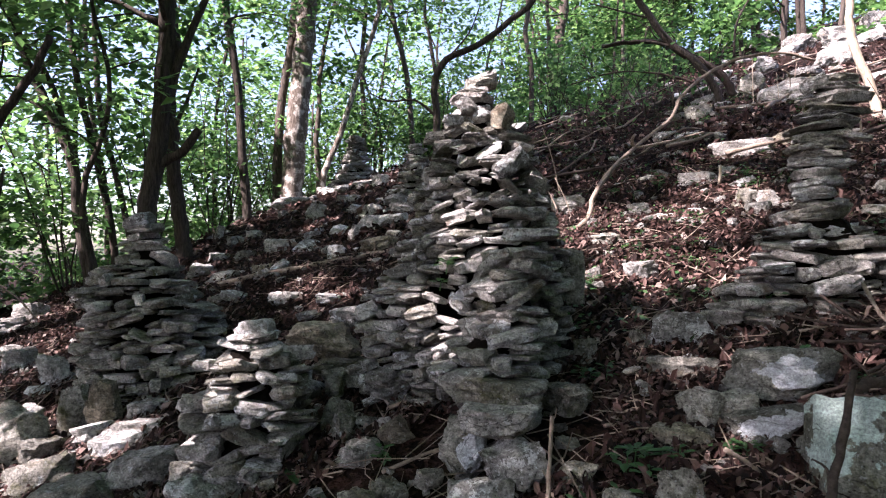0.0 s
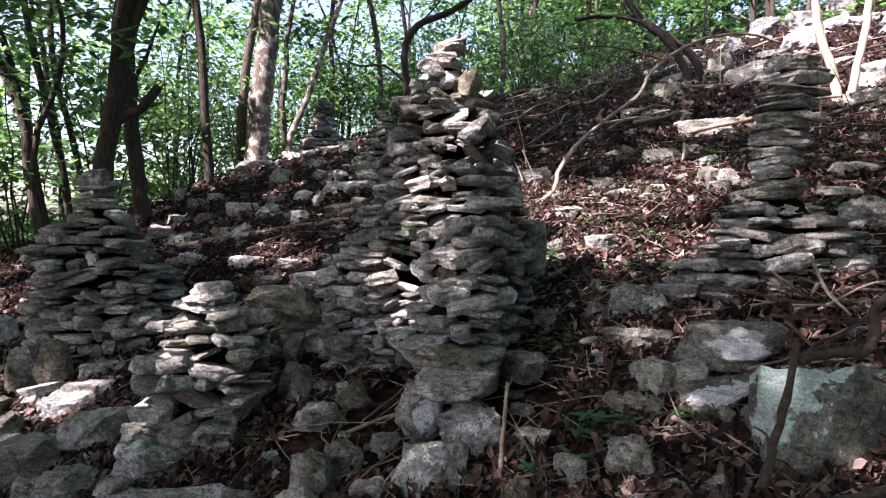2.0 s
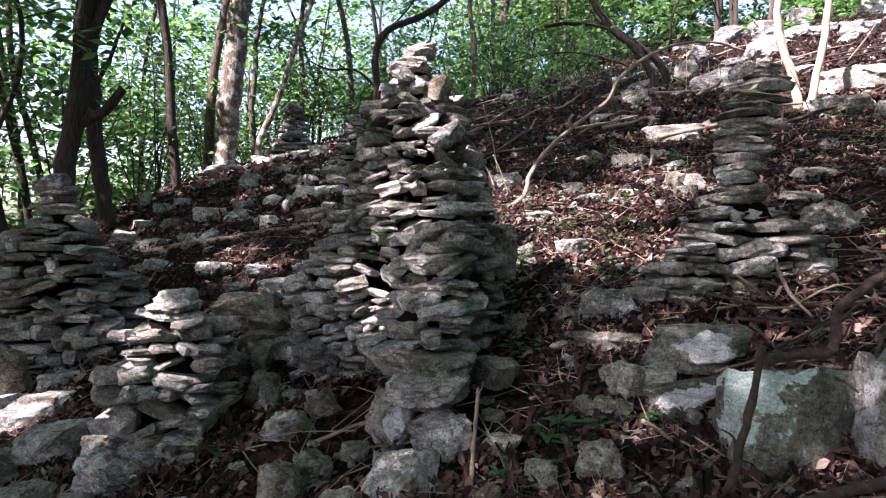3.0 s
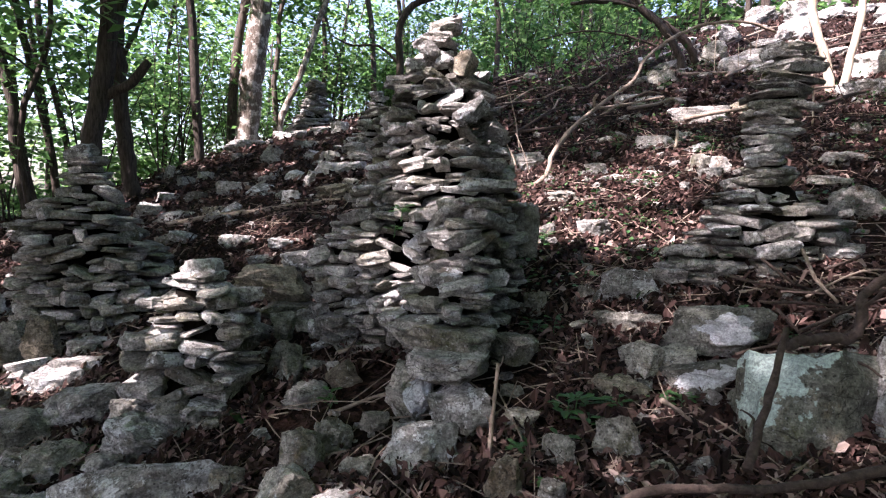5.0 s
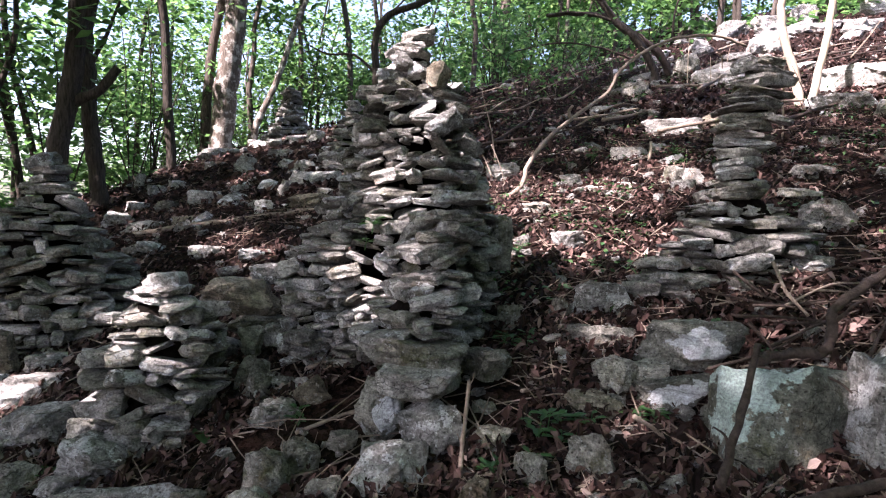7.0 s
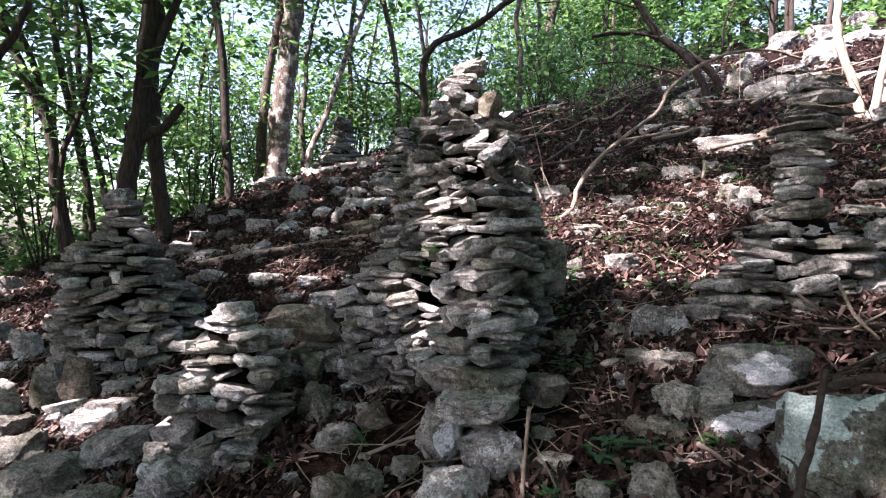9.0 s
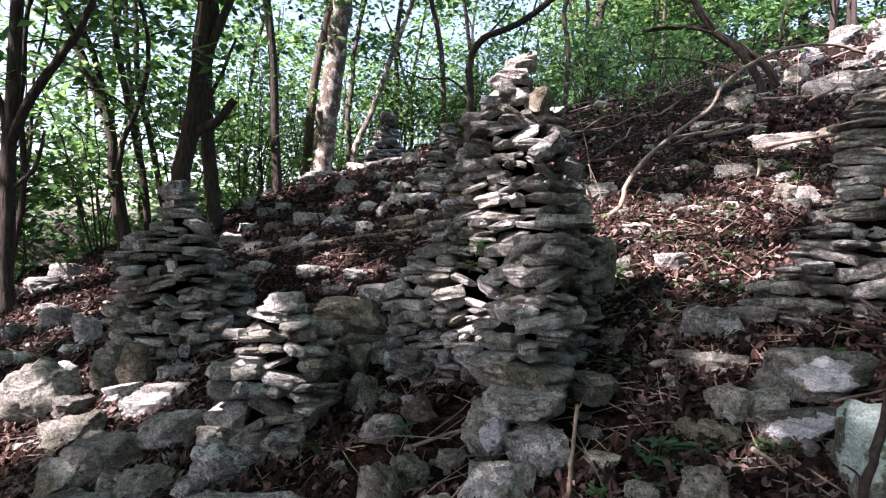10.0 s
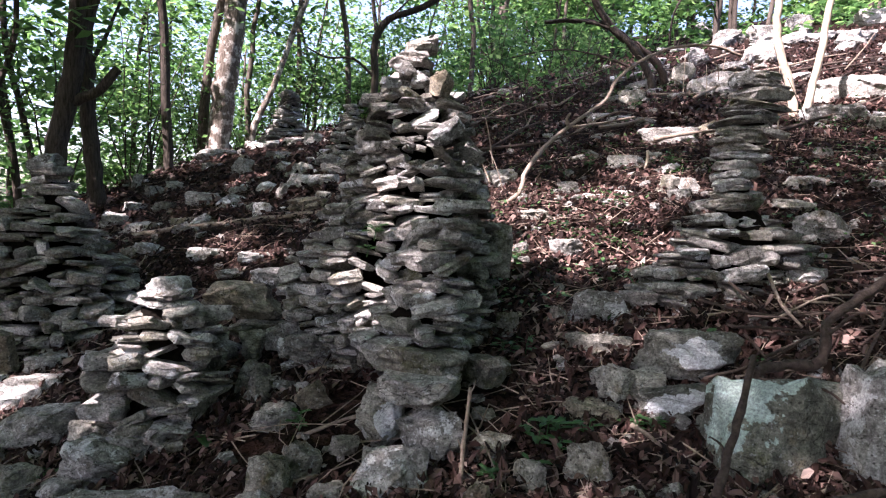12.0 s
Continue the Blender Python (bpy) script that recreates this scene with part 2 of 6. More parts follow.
def ground(x, y):
    x, y = np.asarray(x, float), np.asarray(y, float)
    return slope(x, y) + 0.07 * value_noise(x * 0.9, y * 0.9, 1) + 0.045 * value_noise(x * 2.6, y * 2.6, 2) + 0.03 * value_noise(x * 7, y * 7, 3) + 0.014 * value_noise(x * 21, y * 21, 4)


def gz(x, y):
    return float(ground(x, y))


def tube(points, radii, sides=8, wobble=0.0, seed=0):
    """Verts and faces of a tapering limb along points."""
    rnd = random.Random(seed)
    pts = [Vector(p) for p in points]
    verts, faces = [], []
    for i, p in enumerate(pts):
        d = (pts[min(i + 1, len(pts) - 1)] - pts[max(i - 1, 0)]).normalized()
        a = d.orthogonal().normalized() if i == 0 else (a - d * a.dot(d)).normalized()
        b = d.cross(a)
        for k in range(sides):
            t = 2 * math.pi * k / sides
            r = radii[i] * (1 + wobble * rnd.uniform(-1, 1))
            verts.append(p + a * math.cos(t) * r + b * math.sin(t) * r)
    for i in range(len(pts) - 1):
        for k in range(sides):
            k2 = (k + 1) % sides
            faces.append((i * sides + k, i * sides + k2, (i + 1) * sides + k2, (i + 1) * sides + k))
    faces.append(tuple(reversed(range(sides))))
    faces.append(tuple((len(pts) - 1) * sides + k for k in range(sides)))
    return verts, faces


def bend(points, steps=5, rough=0.0, seed=0):
    """A smooth, slightly crooked line through the points."""
    rnd = random.Random(seed)
    p = [Vector(q) for q in points]
    out = []
    for i in range(len(p) - 1):
        a, b, c, d = p[max(i - 1, 0)], p[i], p[i + 1], p[min(i + 2, len(p) - 1)]
        for k in range(steps):
            t = k / steps
            q = 0.5 * (2 * b + (c - a) * t + (2 * a - 5 * b + 4 * c - d) * t * t + (3 * b - a - 3 * c + d) * t**3)
            j = Vector((rnd.uniform(-1, 1), rnd.uniform(-1, 1), rnd.uniform(-1, 1))) * rough
            out.append(q + (j if out else Vector()))
    return out + [p[-1]]


def taper(n, r0, r1):
    return [r0 + (r1 - r0) * i / (n - 1) for i in range(n)]


def stone_mesh(name, seed, mat, sides=7):
    """A broken slab of unit size on z = 0: cornered outline, wedge-shaped thickness, chipped faces."""
    rnd = random.Random(seed)
    bm = bmesh.new()
    tx, ty = rnd.uniform(-0.45, 0.45), rnd.uniform(-0.35, 0.35)
    for k in range(sides):
        a = 2 * math.pi * (k + rnd.uniform(-0.38, 0.38)) / sides
        sq = 1 / max(abs(math.cos(a)), abs(math.sin(a)))
        r = 0.5 * (1 + 0.45 * (sq - 1)) * rnd.uniform(0.72, 1.08)
        x, y = r * math.cos(a), r * math.sin(a)
        lo, hi = rnd.uniform(0.72, 1.0), rnd.uniform(0.76, 1.0)
        mid = rnd.uniform(0.3, 0.7)
        bm.verts.new((x * lo, y * lo, rnd.uniform(0, 0.16)))
        bm.verts.new((x, y, mid))
        bm.verts.new((x * hi, y * hi, 0.86 + tx * x + ty * y + rnd.uniform(-0.1, 0.1)))
    bm.verts.new((rnd.uniform(-0.15, 0.15), rnd.uniform(-0.15, 0.15), 1.0))
    res = bmesh.ops.convex_hull(bm, input=bm.verts)
    bmesh.ops.delete(bm, geom=[g for g in res["geom_interior"] if isinstance(g, bmesh.types.BMVert)], context="VERTS")
    bmesh.ops.subdivide_edges(bm, edges=bm.edges, cuts=1, use_grid_fill=True)
    bmesh.ops.triangulate(bm, faces=bm.faces)
    off = Vector((rnd.uniform(0, 90), rnd.uniform(0, 90), rnd.uniform(0, 90)))
    for v in bm.verts:
        d = Vector((noise.noise(v.co * 3.1 + off), noise.noise(v.co * 3.1 + off * 1.7), noise.noise(v.co * 3.1 - off)))
        v.co += Vector((d.x * 0.09, d.y * 0.09, d.z * 0.16))
    bmesh.ops.recalc_face_normals(bm, faces=bm.faces)
    me = bpy.data.meshes.new(name)
    bm.to_mesh(me)
    bm.free()
    me.materials.append(mat)
    me.update()
    return me


SLABS = {m.name: [stone_mesh("slab_stone", 100 * j + i, m, 5 + i % 4) for i in range(18)] for j, m in enumerate((STONE, MOSSY, LICHEN, PALE, WARM))}


def rock_mesh(seed, mat, square=0.3, detail=0.05, flatness=0.0):
    """A weathered boulder of unit size: a cut and chipped block with rounded edges, on z = 0."""
    rnd = random.Random(seed)
    bm = bmesh.new()
    bmesh.ops.create_icosphere(bm, subdivisions=4, radius=0.5)
    cuts = []
    for i in range(10 if square > 0.65 else 16):
        d = Vector((rnd.gauss(0, 1), rnd.gauss(0, 1), rnd.gauss(0, 0.55))).normalized()
        cuts.append((d, rnd.uniform(0.27, 0.44)))
    for cx in (-1, 1):
        for cy in (-1, 1):
            for cz in (-0.7, 0.7):
                d = Vector((cx + rnd.uniform(-0.4, 0.4), cy + rnd.uniform(-0.4, 0.4), cz)).normalized()
                cuts.append((d, rnd.uniform(0.43, 0.53)))
    cuts += [(Vector((0.16 * rnd.uniform(-1, 1), 0.16 * rnd.uniform(-1, 1), 1)).normalized(), 0.34 - 0.1 * flatness), (Vector((0, 0, -1)), 0.36)]
    off = Vector((rnd.uniform(0, 90), rnd.uniform(0, 90), rnd.uniform(0, 90)))
    for v in bm.verts:
        p = v.co.copy()
        if square:
            m = max(abs(p.x), abs(p.y), abs(p.z))
            p = p.lerp(p * (0.5 / m) * 0.9, square)
        for d, r in cuts:
            over = p.dot(d) - r
            if over > 0:
                p -= d * over
        q = p * 3.0 + off
        ledge = math.floor(6 * (p.z + 0.07 * noise.noise(q * 1.3))) % 2
        p += Vector((p.x, p.y, 0)) * (0.05 * ledge)
        p += v.co.normalized() * (detail * 0.9 * noise.noise(q) + detail * 0.9 * noise.noise(q * 2.7) - detail * 0.8 * abs(noise.noise(q * 6.3)) + detail * 0.35 * noise.noise(q * 14.0))
        v.co = p
    lo = min(v.co.z for v in bm.verts)
    hi = max(v.co.z for v in bm.verts)
    ax = max(abs(v.co.x) for v in bm.verts) * 2
    ay = max(abs(v.co.y) for v in bm.verts) * 2
    for v in bm.verts:
        v.co = Vector((v.co.x / ax, v.co.y / ay, (v.co.z - lo) / (hi - lo)))
    me = bpy.data.meshes.new("rock")
    bm.to_mesh(me)
    bm.free()
    me.materials.append(mat)
    me.polygons.foreach_set("use_smooth", [True] * len(me.polygons))
    me.set_sharp_from_angle(angle=radians(24))
    return me


def rock(x, y, z, w, d, h, turn=0.0, mat=None, seed=0, tilt=(0, 0), label="grey weathered limestone rock lying in leaf litter", square=0.3, name="rock", flatness=0.3):
    ob = new(name, rock_mesh(seed, mat or STONE, square, 0.06, flatness))
    ob.matrix_basis = pose(x, y, z, tilt[0], tilt[1], turn) @ Matrix.Diagonal((w, d, h, 1))
    return tagged(ob, label, "rock")


# ---- the hillside: one sheet out to the horizon ----
def build_ground():
    n = 421
    u = np.linspace(-1, 1, n)
    xs = 5.5 * u + 700 * u**9
    ys = 5.0 + 6.5 * u + 700 * u**9
    gx, gy = np.meshgrid(xs, ys)
    z = ground(gx, gy)
    verts = np.stack([gx, gy, z], -1).reshape(-1, 3)
    i = np.arange(n * n).reshape(n, n)
    faces = np.stack([i[:-1, :-1], i[:-1, 1:], i[1:, 1:], i[1:, :-1]], -1).reshape(-1, 4)
    ob = mesh_object("ground", verts.tolist(), faces.tolist(), LITTER, smooth=True)
    tagged(ob, "wooded hillside covered with brown leaf litter and soil", "ground", kind="structure")


build_ground()


# ---- cairns: dry stacks of flat stones ----
def stone(parent, mesh, x, y, z, w, d, h, rx=0, ry=0, rz=0, label="", name="stone"):
    ob = new(name, mesh)
    ob.parent = parent
    ob.matrix_basis = parent.matrix_basis.inverted() @ pose(x, y, z, rx, ry, rz) @ Matrix.Diagonal((w, d, h, 1))
    if label:
        tagged(ob, label)
    return ob


def profile(rows, z):
    """Centre and half widths at a height, between rows of (z, cx, cy, ax, ay)."""
    for a, b in zip(rows, rows[1:]):
        if z <= b[0]:
            t = max(0.0, (z - a[0]) / (b[0] - a[0]))
            return [p + (q - p) * t for p, q in zip(a[1:], b[1:])]
    return list(rows[-1][1:])


def pick_mesh(rnd, kinds):
    return rnd.choice(SLABS[rnd.choice(kinds)])


def cairn(rows, label, seed, thick=(0.035, 0.07), size=0.21, kinds=("grey_limestone", "grey_limestone", "mossy_limestone", "lichen_limestone"), tilt=8.0, parent=None, front_only=False):
    """A stack of flat stones laid ring upon ring; a near-black core paints the shade in its gaps."""
    rnd = random.Random(seed)
    root = parent
    if not root:
        root = new("cairn")
        root.matrix_basis = pose(rows[0][1], rows[0][2], rows[0][0])
        tagged(root, label, "cairn", "cairns on the slope")
    # inner core, coloured near black to stand for the shade behind the stones
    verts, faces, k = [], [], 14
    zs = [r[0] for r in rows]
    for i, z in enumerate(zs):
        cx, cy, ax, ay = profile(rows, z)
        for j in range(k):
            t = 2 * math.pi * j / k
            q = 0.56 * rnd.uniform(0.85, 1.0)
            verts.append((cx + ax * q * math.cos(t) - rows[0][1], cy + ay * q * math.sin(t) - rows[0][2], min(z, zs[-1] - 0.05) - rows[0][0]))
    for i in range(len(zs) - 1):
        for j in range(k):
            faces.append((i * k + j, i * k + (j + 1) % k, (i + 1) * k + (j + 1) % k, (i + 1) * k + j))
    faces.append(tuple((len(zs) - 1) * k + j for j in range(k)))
    core = mesh_object("rubble_core", verts, faces, GAP_SHADE, root)
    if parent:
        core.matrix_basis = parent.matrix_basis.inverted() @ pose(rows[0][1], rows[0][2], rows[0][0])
    z = zs[0]
    turn = rnd.uniform(0, 6)
    hid_v, hid_f = [], []
    while z < zs[-1]:
        th = rnd.uniform(*thick)
        cx, cy, ax, ay = profile(rows, z + th / 2)
        if ax < 0.172 and ay < 0.135:
            th *= 0.74
            w = 2 * ax * rnd.uniform(0.95, 1.3)
            stone(root, pick_mesh(rnd, kinds), cx + rnd.uniform(-0.02, 0.02), cy, z, w, 2 * ay * rnd.uniform(0.95, 1.2), th * rnd.uniform(1.08, 1.25), rnd.uniform(-5, 5), rnd.gauss(0, tilt * 0.6), rnd.uniform(-25, 25) + rnd.choice((0, 180)))
            if rnd.random() < 0.4:
                stone(root, pick_mesh(rnd, kinds), cx + ax * rnd.uniform(-0.7, 0.7), cy - ay * 0.55, z + th * 0.1, w * 0.5, ay, th * 0.6, rnd.uniform(-5, 5), rnd.gauss(0, tilt * 0.6), rnd.uniform(0, 360))
        else:
            turn += rnd.uniform(0.2, 0.8)
            t = turn
            while t < turn + 2 * math.pi - 0.12:
                w = size * rnd.choice((0.5, 0.7, 0.85, 1.0, 1.15, 1.45)) * rnd.uniform(0.88, 1.12)
                step = w * 0.93 / math.hypot(ax * math.sin(t), ay * math.cos(t))
                mid = t + step / 2
                t += step
                d = size * rnd.uniform(0.75, 1.15)
                inset = d * 0.5 - rnd.gauss(0, 0.03)
                px, py = cx + (ax - inset) * math.cos(mid), cy + (ay - inset) * math.sin(mid)
                face = math.degrees(math.atan2(math.sin(mid) / ay, math.cos(mid) / ax)) + 90
                lean = rnd.gauss(0, tilt) + (rnd.choice((-24, 24)) if rnd.random() < 0.08 else 0)
                spin = face + rnd.uniform(-22, 22) + rnd.choice((0, 180))
                pile = rnd.choice((1, 1, 1, 2)) if w < size * 1.2 else 1
                for k in range(pile):
                    h = th * rnd.choice((0.55, 0.7, 0.82, 1.05)) / pile
                    place = (px, py, z + k * th / 2 + rnd.uniform(-0.02, 0.012))
                    turns = (rnd.uniform(-tilt, tilt) * 1.2, lean * (1 - 0.6 * k), spin + 40 * k)
                    me = pick_mesh(rnd, kinds)
                    if math.sin(mid) > 0.3:
                        if front_only:
                            continue
                        m = pose(*place, *turns) @ Matrix.Diagonal((w, d, h, 1))
                        k0 = len(hid_v)
                        hid_v += [m @ v.co for v in me.vertices]
                        hid_f += [tuple(k0 + q for q in f.vertices) for f in me.polygons]
                    else:
                        stone(root, me, *place, w, d, h, *turns)
        z += th
    if hid_v:
        back = mesh_object("packed_rubble", hid_v, hid_f, STONE, root)
        back.matrix_basis = root.matrix_basis.inverted()
        tagged(back, kind="stuff")
    return root


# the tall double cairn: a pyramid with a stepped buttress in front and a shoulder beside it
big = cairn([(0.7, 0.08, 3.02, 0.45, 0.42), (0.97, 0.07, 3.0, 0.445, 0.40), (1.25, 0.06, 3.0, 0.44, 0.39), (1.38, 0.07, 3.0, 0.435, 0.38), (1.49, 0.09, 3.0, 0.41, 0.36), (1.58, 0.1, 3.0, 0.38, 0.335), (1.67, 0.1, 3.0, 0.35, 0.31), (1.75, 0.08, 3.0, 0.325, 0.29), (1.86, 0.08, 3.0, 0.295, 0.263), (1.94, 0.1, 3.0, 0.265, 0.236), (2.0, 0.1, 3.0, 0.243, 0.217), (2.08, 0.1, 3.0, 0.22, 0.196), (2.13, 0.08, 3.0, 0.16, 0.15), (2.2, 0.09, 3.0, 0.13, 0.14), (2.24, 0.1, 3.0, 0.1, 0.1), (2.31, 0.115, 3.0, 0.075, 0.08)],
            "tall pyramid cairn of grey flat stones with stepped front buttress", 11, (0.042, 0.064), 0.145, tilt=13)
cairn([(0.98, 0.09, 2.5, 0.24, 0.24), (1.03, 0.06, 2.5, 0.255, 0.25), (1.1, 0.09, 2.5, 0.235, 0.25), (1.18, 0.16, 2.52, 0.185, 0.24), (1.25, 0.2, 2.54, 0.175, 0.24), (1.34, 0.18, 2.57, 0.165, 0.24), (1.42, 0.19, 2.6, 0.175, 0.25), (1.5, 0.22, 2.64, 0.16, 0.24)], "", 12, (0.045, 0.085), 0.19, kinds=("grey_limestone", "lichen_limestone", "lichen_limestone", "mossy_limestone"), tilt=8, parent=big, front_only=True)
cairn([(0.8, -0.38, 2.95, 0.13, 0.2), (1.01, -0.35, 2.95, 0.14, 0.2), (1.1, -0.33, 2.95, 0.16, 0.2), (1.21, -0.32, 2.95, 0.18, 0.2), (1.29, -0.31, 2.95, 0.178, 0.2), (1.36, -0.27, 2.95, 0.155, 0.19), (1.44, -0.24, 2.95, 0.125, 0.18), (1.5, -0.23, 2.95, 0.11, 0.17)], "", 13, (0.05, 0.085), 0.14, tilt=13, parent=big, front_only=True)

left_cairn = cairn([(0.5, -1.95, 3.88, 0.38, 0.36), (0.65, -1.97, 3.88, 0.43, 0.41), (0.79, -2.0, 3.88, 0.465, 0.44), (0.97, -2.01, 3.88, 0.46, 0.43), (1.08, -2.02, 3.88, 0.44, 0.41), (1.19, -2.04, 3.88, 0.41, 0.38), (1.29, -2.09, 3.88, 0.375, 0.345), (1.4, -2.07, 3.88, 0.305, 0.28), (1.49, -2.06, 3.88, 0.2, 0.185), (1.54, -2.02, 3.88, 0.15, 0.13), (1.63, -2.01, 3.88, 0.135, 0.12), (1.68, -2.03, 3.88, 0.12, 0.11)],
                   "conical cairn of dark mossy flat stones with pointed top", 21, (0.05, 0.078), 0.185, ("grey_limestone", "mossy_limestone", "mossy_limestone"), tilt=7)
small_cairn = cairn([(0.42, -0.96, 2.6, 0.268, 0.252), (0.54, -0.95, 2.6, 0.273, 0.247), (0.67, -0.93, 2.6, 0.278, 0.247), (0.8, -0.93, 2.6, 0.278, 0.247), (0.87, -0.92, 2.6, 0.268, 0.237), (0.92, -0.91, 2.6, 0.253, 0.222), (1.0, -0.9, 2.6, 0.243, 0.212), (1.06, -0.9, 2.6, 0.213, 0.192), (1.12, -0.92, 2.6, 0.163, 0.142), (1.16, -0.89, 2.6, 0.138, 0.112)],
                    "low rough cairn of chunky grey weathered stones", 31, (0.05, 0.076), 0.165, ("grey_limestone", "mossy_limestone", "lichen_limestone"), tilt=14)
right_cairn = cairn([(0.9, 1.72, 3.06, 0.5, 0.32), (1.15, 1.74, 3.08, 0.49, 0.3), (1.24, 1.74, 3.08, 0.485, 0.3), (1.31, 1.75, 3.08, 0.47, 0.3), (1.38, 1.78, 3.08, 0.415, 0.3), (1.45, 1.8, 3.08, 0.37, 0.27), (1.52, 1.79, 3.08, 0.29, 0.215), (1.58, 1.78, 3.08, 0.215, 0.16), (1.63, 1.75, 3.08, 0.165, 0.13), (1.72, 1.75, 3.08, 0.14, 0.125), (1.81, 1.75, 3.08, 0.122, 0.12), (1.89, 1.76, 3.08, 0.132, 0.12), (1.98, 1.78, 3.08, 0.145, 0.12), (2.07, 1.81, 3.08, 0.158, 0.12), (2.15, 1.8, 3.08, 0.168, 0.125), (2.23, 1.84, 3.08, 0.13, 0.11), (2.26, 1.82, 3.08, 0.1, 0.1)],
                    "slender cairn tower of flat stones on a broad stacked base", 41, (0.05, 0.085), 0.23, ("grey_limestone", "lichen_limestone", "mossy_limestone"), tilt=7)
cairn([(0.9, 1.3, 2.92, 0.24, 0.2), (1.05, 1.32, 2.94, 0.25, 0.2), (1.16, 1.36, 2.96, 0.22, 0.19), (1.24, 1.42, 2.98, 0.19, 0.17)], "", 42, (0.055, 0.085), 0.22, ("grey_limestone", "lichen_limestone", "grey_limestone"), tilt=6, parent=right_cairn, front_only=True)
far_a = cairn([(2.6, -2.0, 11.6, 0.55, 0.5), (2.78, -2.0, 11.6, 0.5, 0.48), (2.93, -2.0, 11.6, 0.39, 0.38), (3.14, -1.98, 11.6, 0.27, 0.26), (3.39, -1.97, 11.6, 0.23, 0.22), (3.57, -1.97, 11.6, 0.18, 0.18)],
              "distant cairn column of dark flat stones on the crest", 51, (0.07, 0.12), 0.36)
# the pale cap stones and single stones that stand out on the tall cairn
stone(big, SLABS["pale_limestone"][2], 0.135, 3.06, 2.325, 0.17, 0.16, 0.06, 3, -6, 10, "whitish rounded cap stone")
stone(big, SLABS["pale_limestone"][5], 0.06, 2.98, 2.2, 0.19, 0.15, 0.045, 4, 4, 170)
stone(big, SLABS["ochre_limestone"][11], 0.19, 2.86, 2.06, 0.15, 0.1, 0.115, 14, 16, 60, "blocky reddish stone standing on edge")
stone(big, SLABS["lichen_limestone"][7], 0.25, 2.74, 1.87, 0.19, 0.08, 0.075, 24, -36, 8, "slab leaning on edge")
stone(big, SLABS["lichen_limestone"][1], 0.235, 2.5, 1.535, 0.19, 0.15, 0.06, -4, -3, 5, "pale squared plate stone")
stone(left_cairn, SLABS["lichen_limestone"][4], -2.03, 3.87, 1.7, 0.25, 0.17, 0.085, 0, -27, 10, "tilted pointed top stone")
stone(small_cairn, SLABS["lichen_limestone"][9], -0.89, 2.58, 1.16, 0.19, 0.16, 0.085, 4, 10, 75, "rough chunky top stone")
stone(right_cairn, SLABS["lichen_limestone"][6], 1.77, 3.05, 2.24, 0.16, 0.12, 0.07, 0, -20, 0, "small tilted top stone")
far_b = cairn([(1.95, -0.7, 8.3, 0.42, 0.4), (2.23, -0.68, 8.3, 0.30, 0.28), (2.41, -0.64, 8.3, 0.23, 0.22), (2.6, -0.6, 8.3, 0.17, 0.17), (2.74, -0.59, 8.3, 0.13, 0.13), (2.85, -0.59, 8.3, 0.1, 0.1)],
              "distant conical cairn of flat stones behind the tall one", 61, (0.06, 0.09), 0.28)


# ---- rocks, one by one ----
rock(0.01, 2.01, 0.55, 0.311, 0.239, 0.224, -0, LICHEN, 301, (0, 0), 'large grey boulder with bluish lichen under the cairn', 0.5)
rock(-0.17, 1.95, 0.52, 0.137, 0.086, 0.155, 5, MOSSY, 302, (0, 0), 'mossy greenish limestone rock sunk in leaf litter', 0.3)
rock(-0.01, 2.21, 0.67, 0.195, 0.169, 0.252, 0, WHITE, 303, (0, 0), 'upright block with white lichen under the cairn', 0.55)
rock(0.16, 2.12, 0.66, 0.250, 0.192, 0.200, -14, LICHEN, 304, (0, 0), "squared pale limestone block at the cairn's foot", 0.8)
rock(0.13, 2.21, 0.82, 0.349, 0.302, 0.148, -3, STONE, 305, (0, 0), "thick grey slab capping the cairn's foot", 0.4)
rock(0.11, 2.32, 0.91, 0.409, 0.374, 0.136, -3, MOSSY, 306, (0, 0), 'broad mossy slab under the stacked stones', 0.5)
rock(-0.13, 2.12, 0.69, 0.123, 0.077, 0.070, 3, MOSSY, 307, (0, 0), 'mossy greenish limestone rock sunk in leaf litter', 0.3)
rock(0.38, 2.25, 0.70, 0.122, 0.076, 0.121, -9, MOSSY, 308, (0, 0), 'mossy greenish limestone rock sunk in leaf litter', 0.3)
rock(0.37, 2.06, 0.64, 0.170, 0.106, 0.152, -10, MOSSY, 309, (0, 0), 'mossy greenish limestone rock sunk in leaf litter', 0.5)
rock(0.55, 2.88, 0.91, 0.137, 0.086, 0.175, -11, MOSSY, 310, (0, 0), 'mossy greenish limestone rock sunk in leaf litter', 0.3)
rock(0.40, 2.38, 0.87, 0.257, 0.161, 0.118, -10, MOSSY, 311, (0, 0), 'mossy greenish limestone rock sunk in leaf litter', 0.3)
rock(0.53, 2.93, 1.23, 0.124, 0.078, 0.275, -10, MOSSY, 312, (0, 0), 'dark leaning rock beside the cairn', 0.3)
rock(0.76, 2.21, 0.75, 0.243, 0.152, 0.124, -19, WARM, 313, (0, 0), 'mossy ochre block in the leaf litter', 0.6)
rock(0.66, 1.87, 0.65, 0.181, 0.087, 0.199, -20, MOSSY, 314, (0, 0), 'upright mossy rock with a pale face', 0.3)
rock(1.02, 2.87, 0.97, 0.347, 0.217, 0.237, -20, LICHEN, 315, (0, 0), 'angular grey block at the base of the slender cairn', 0.5)
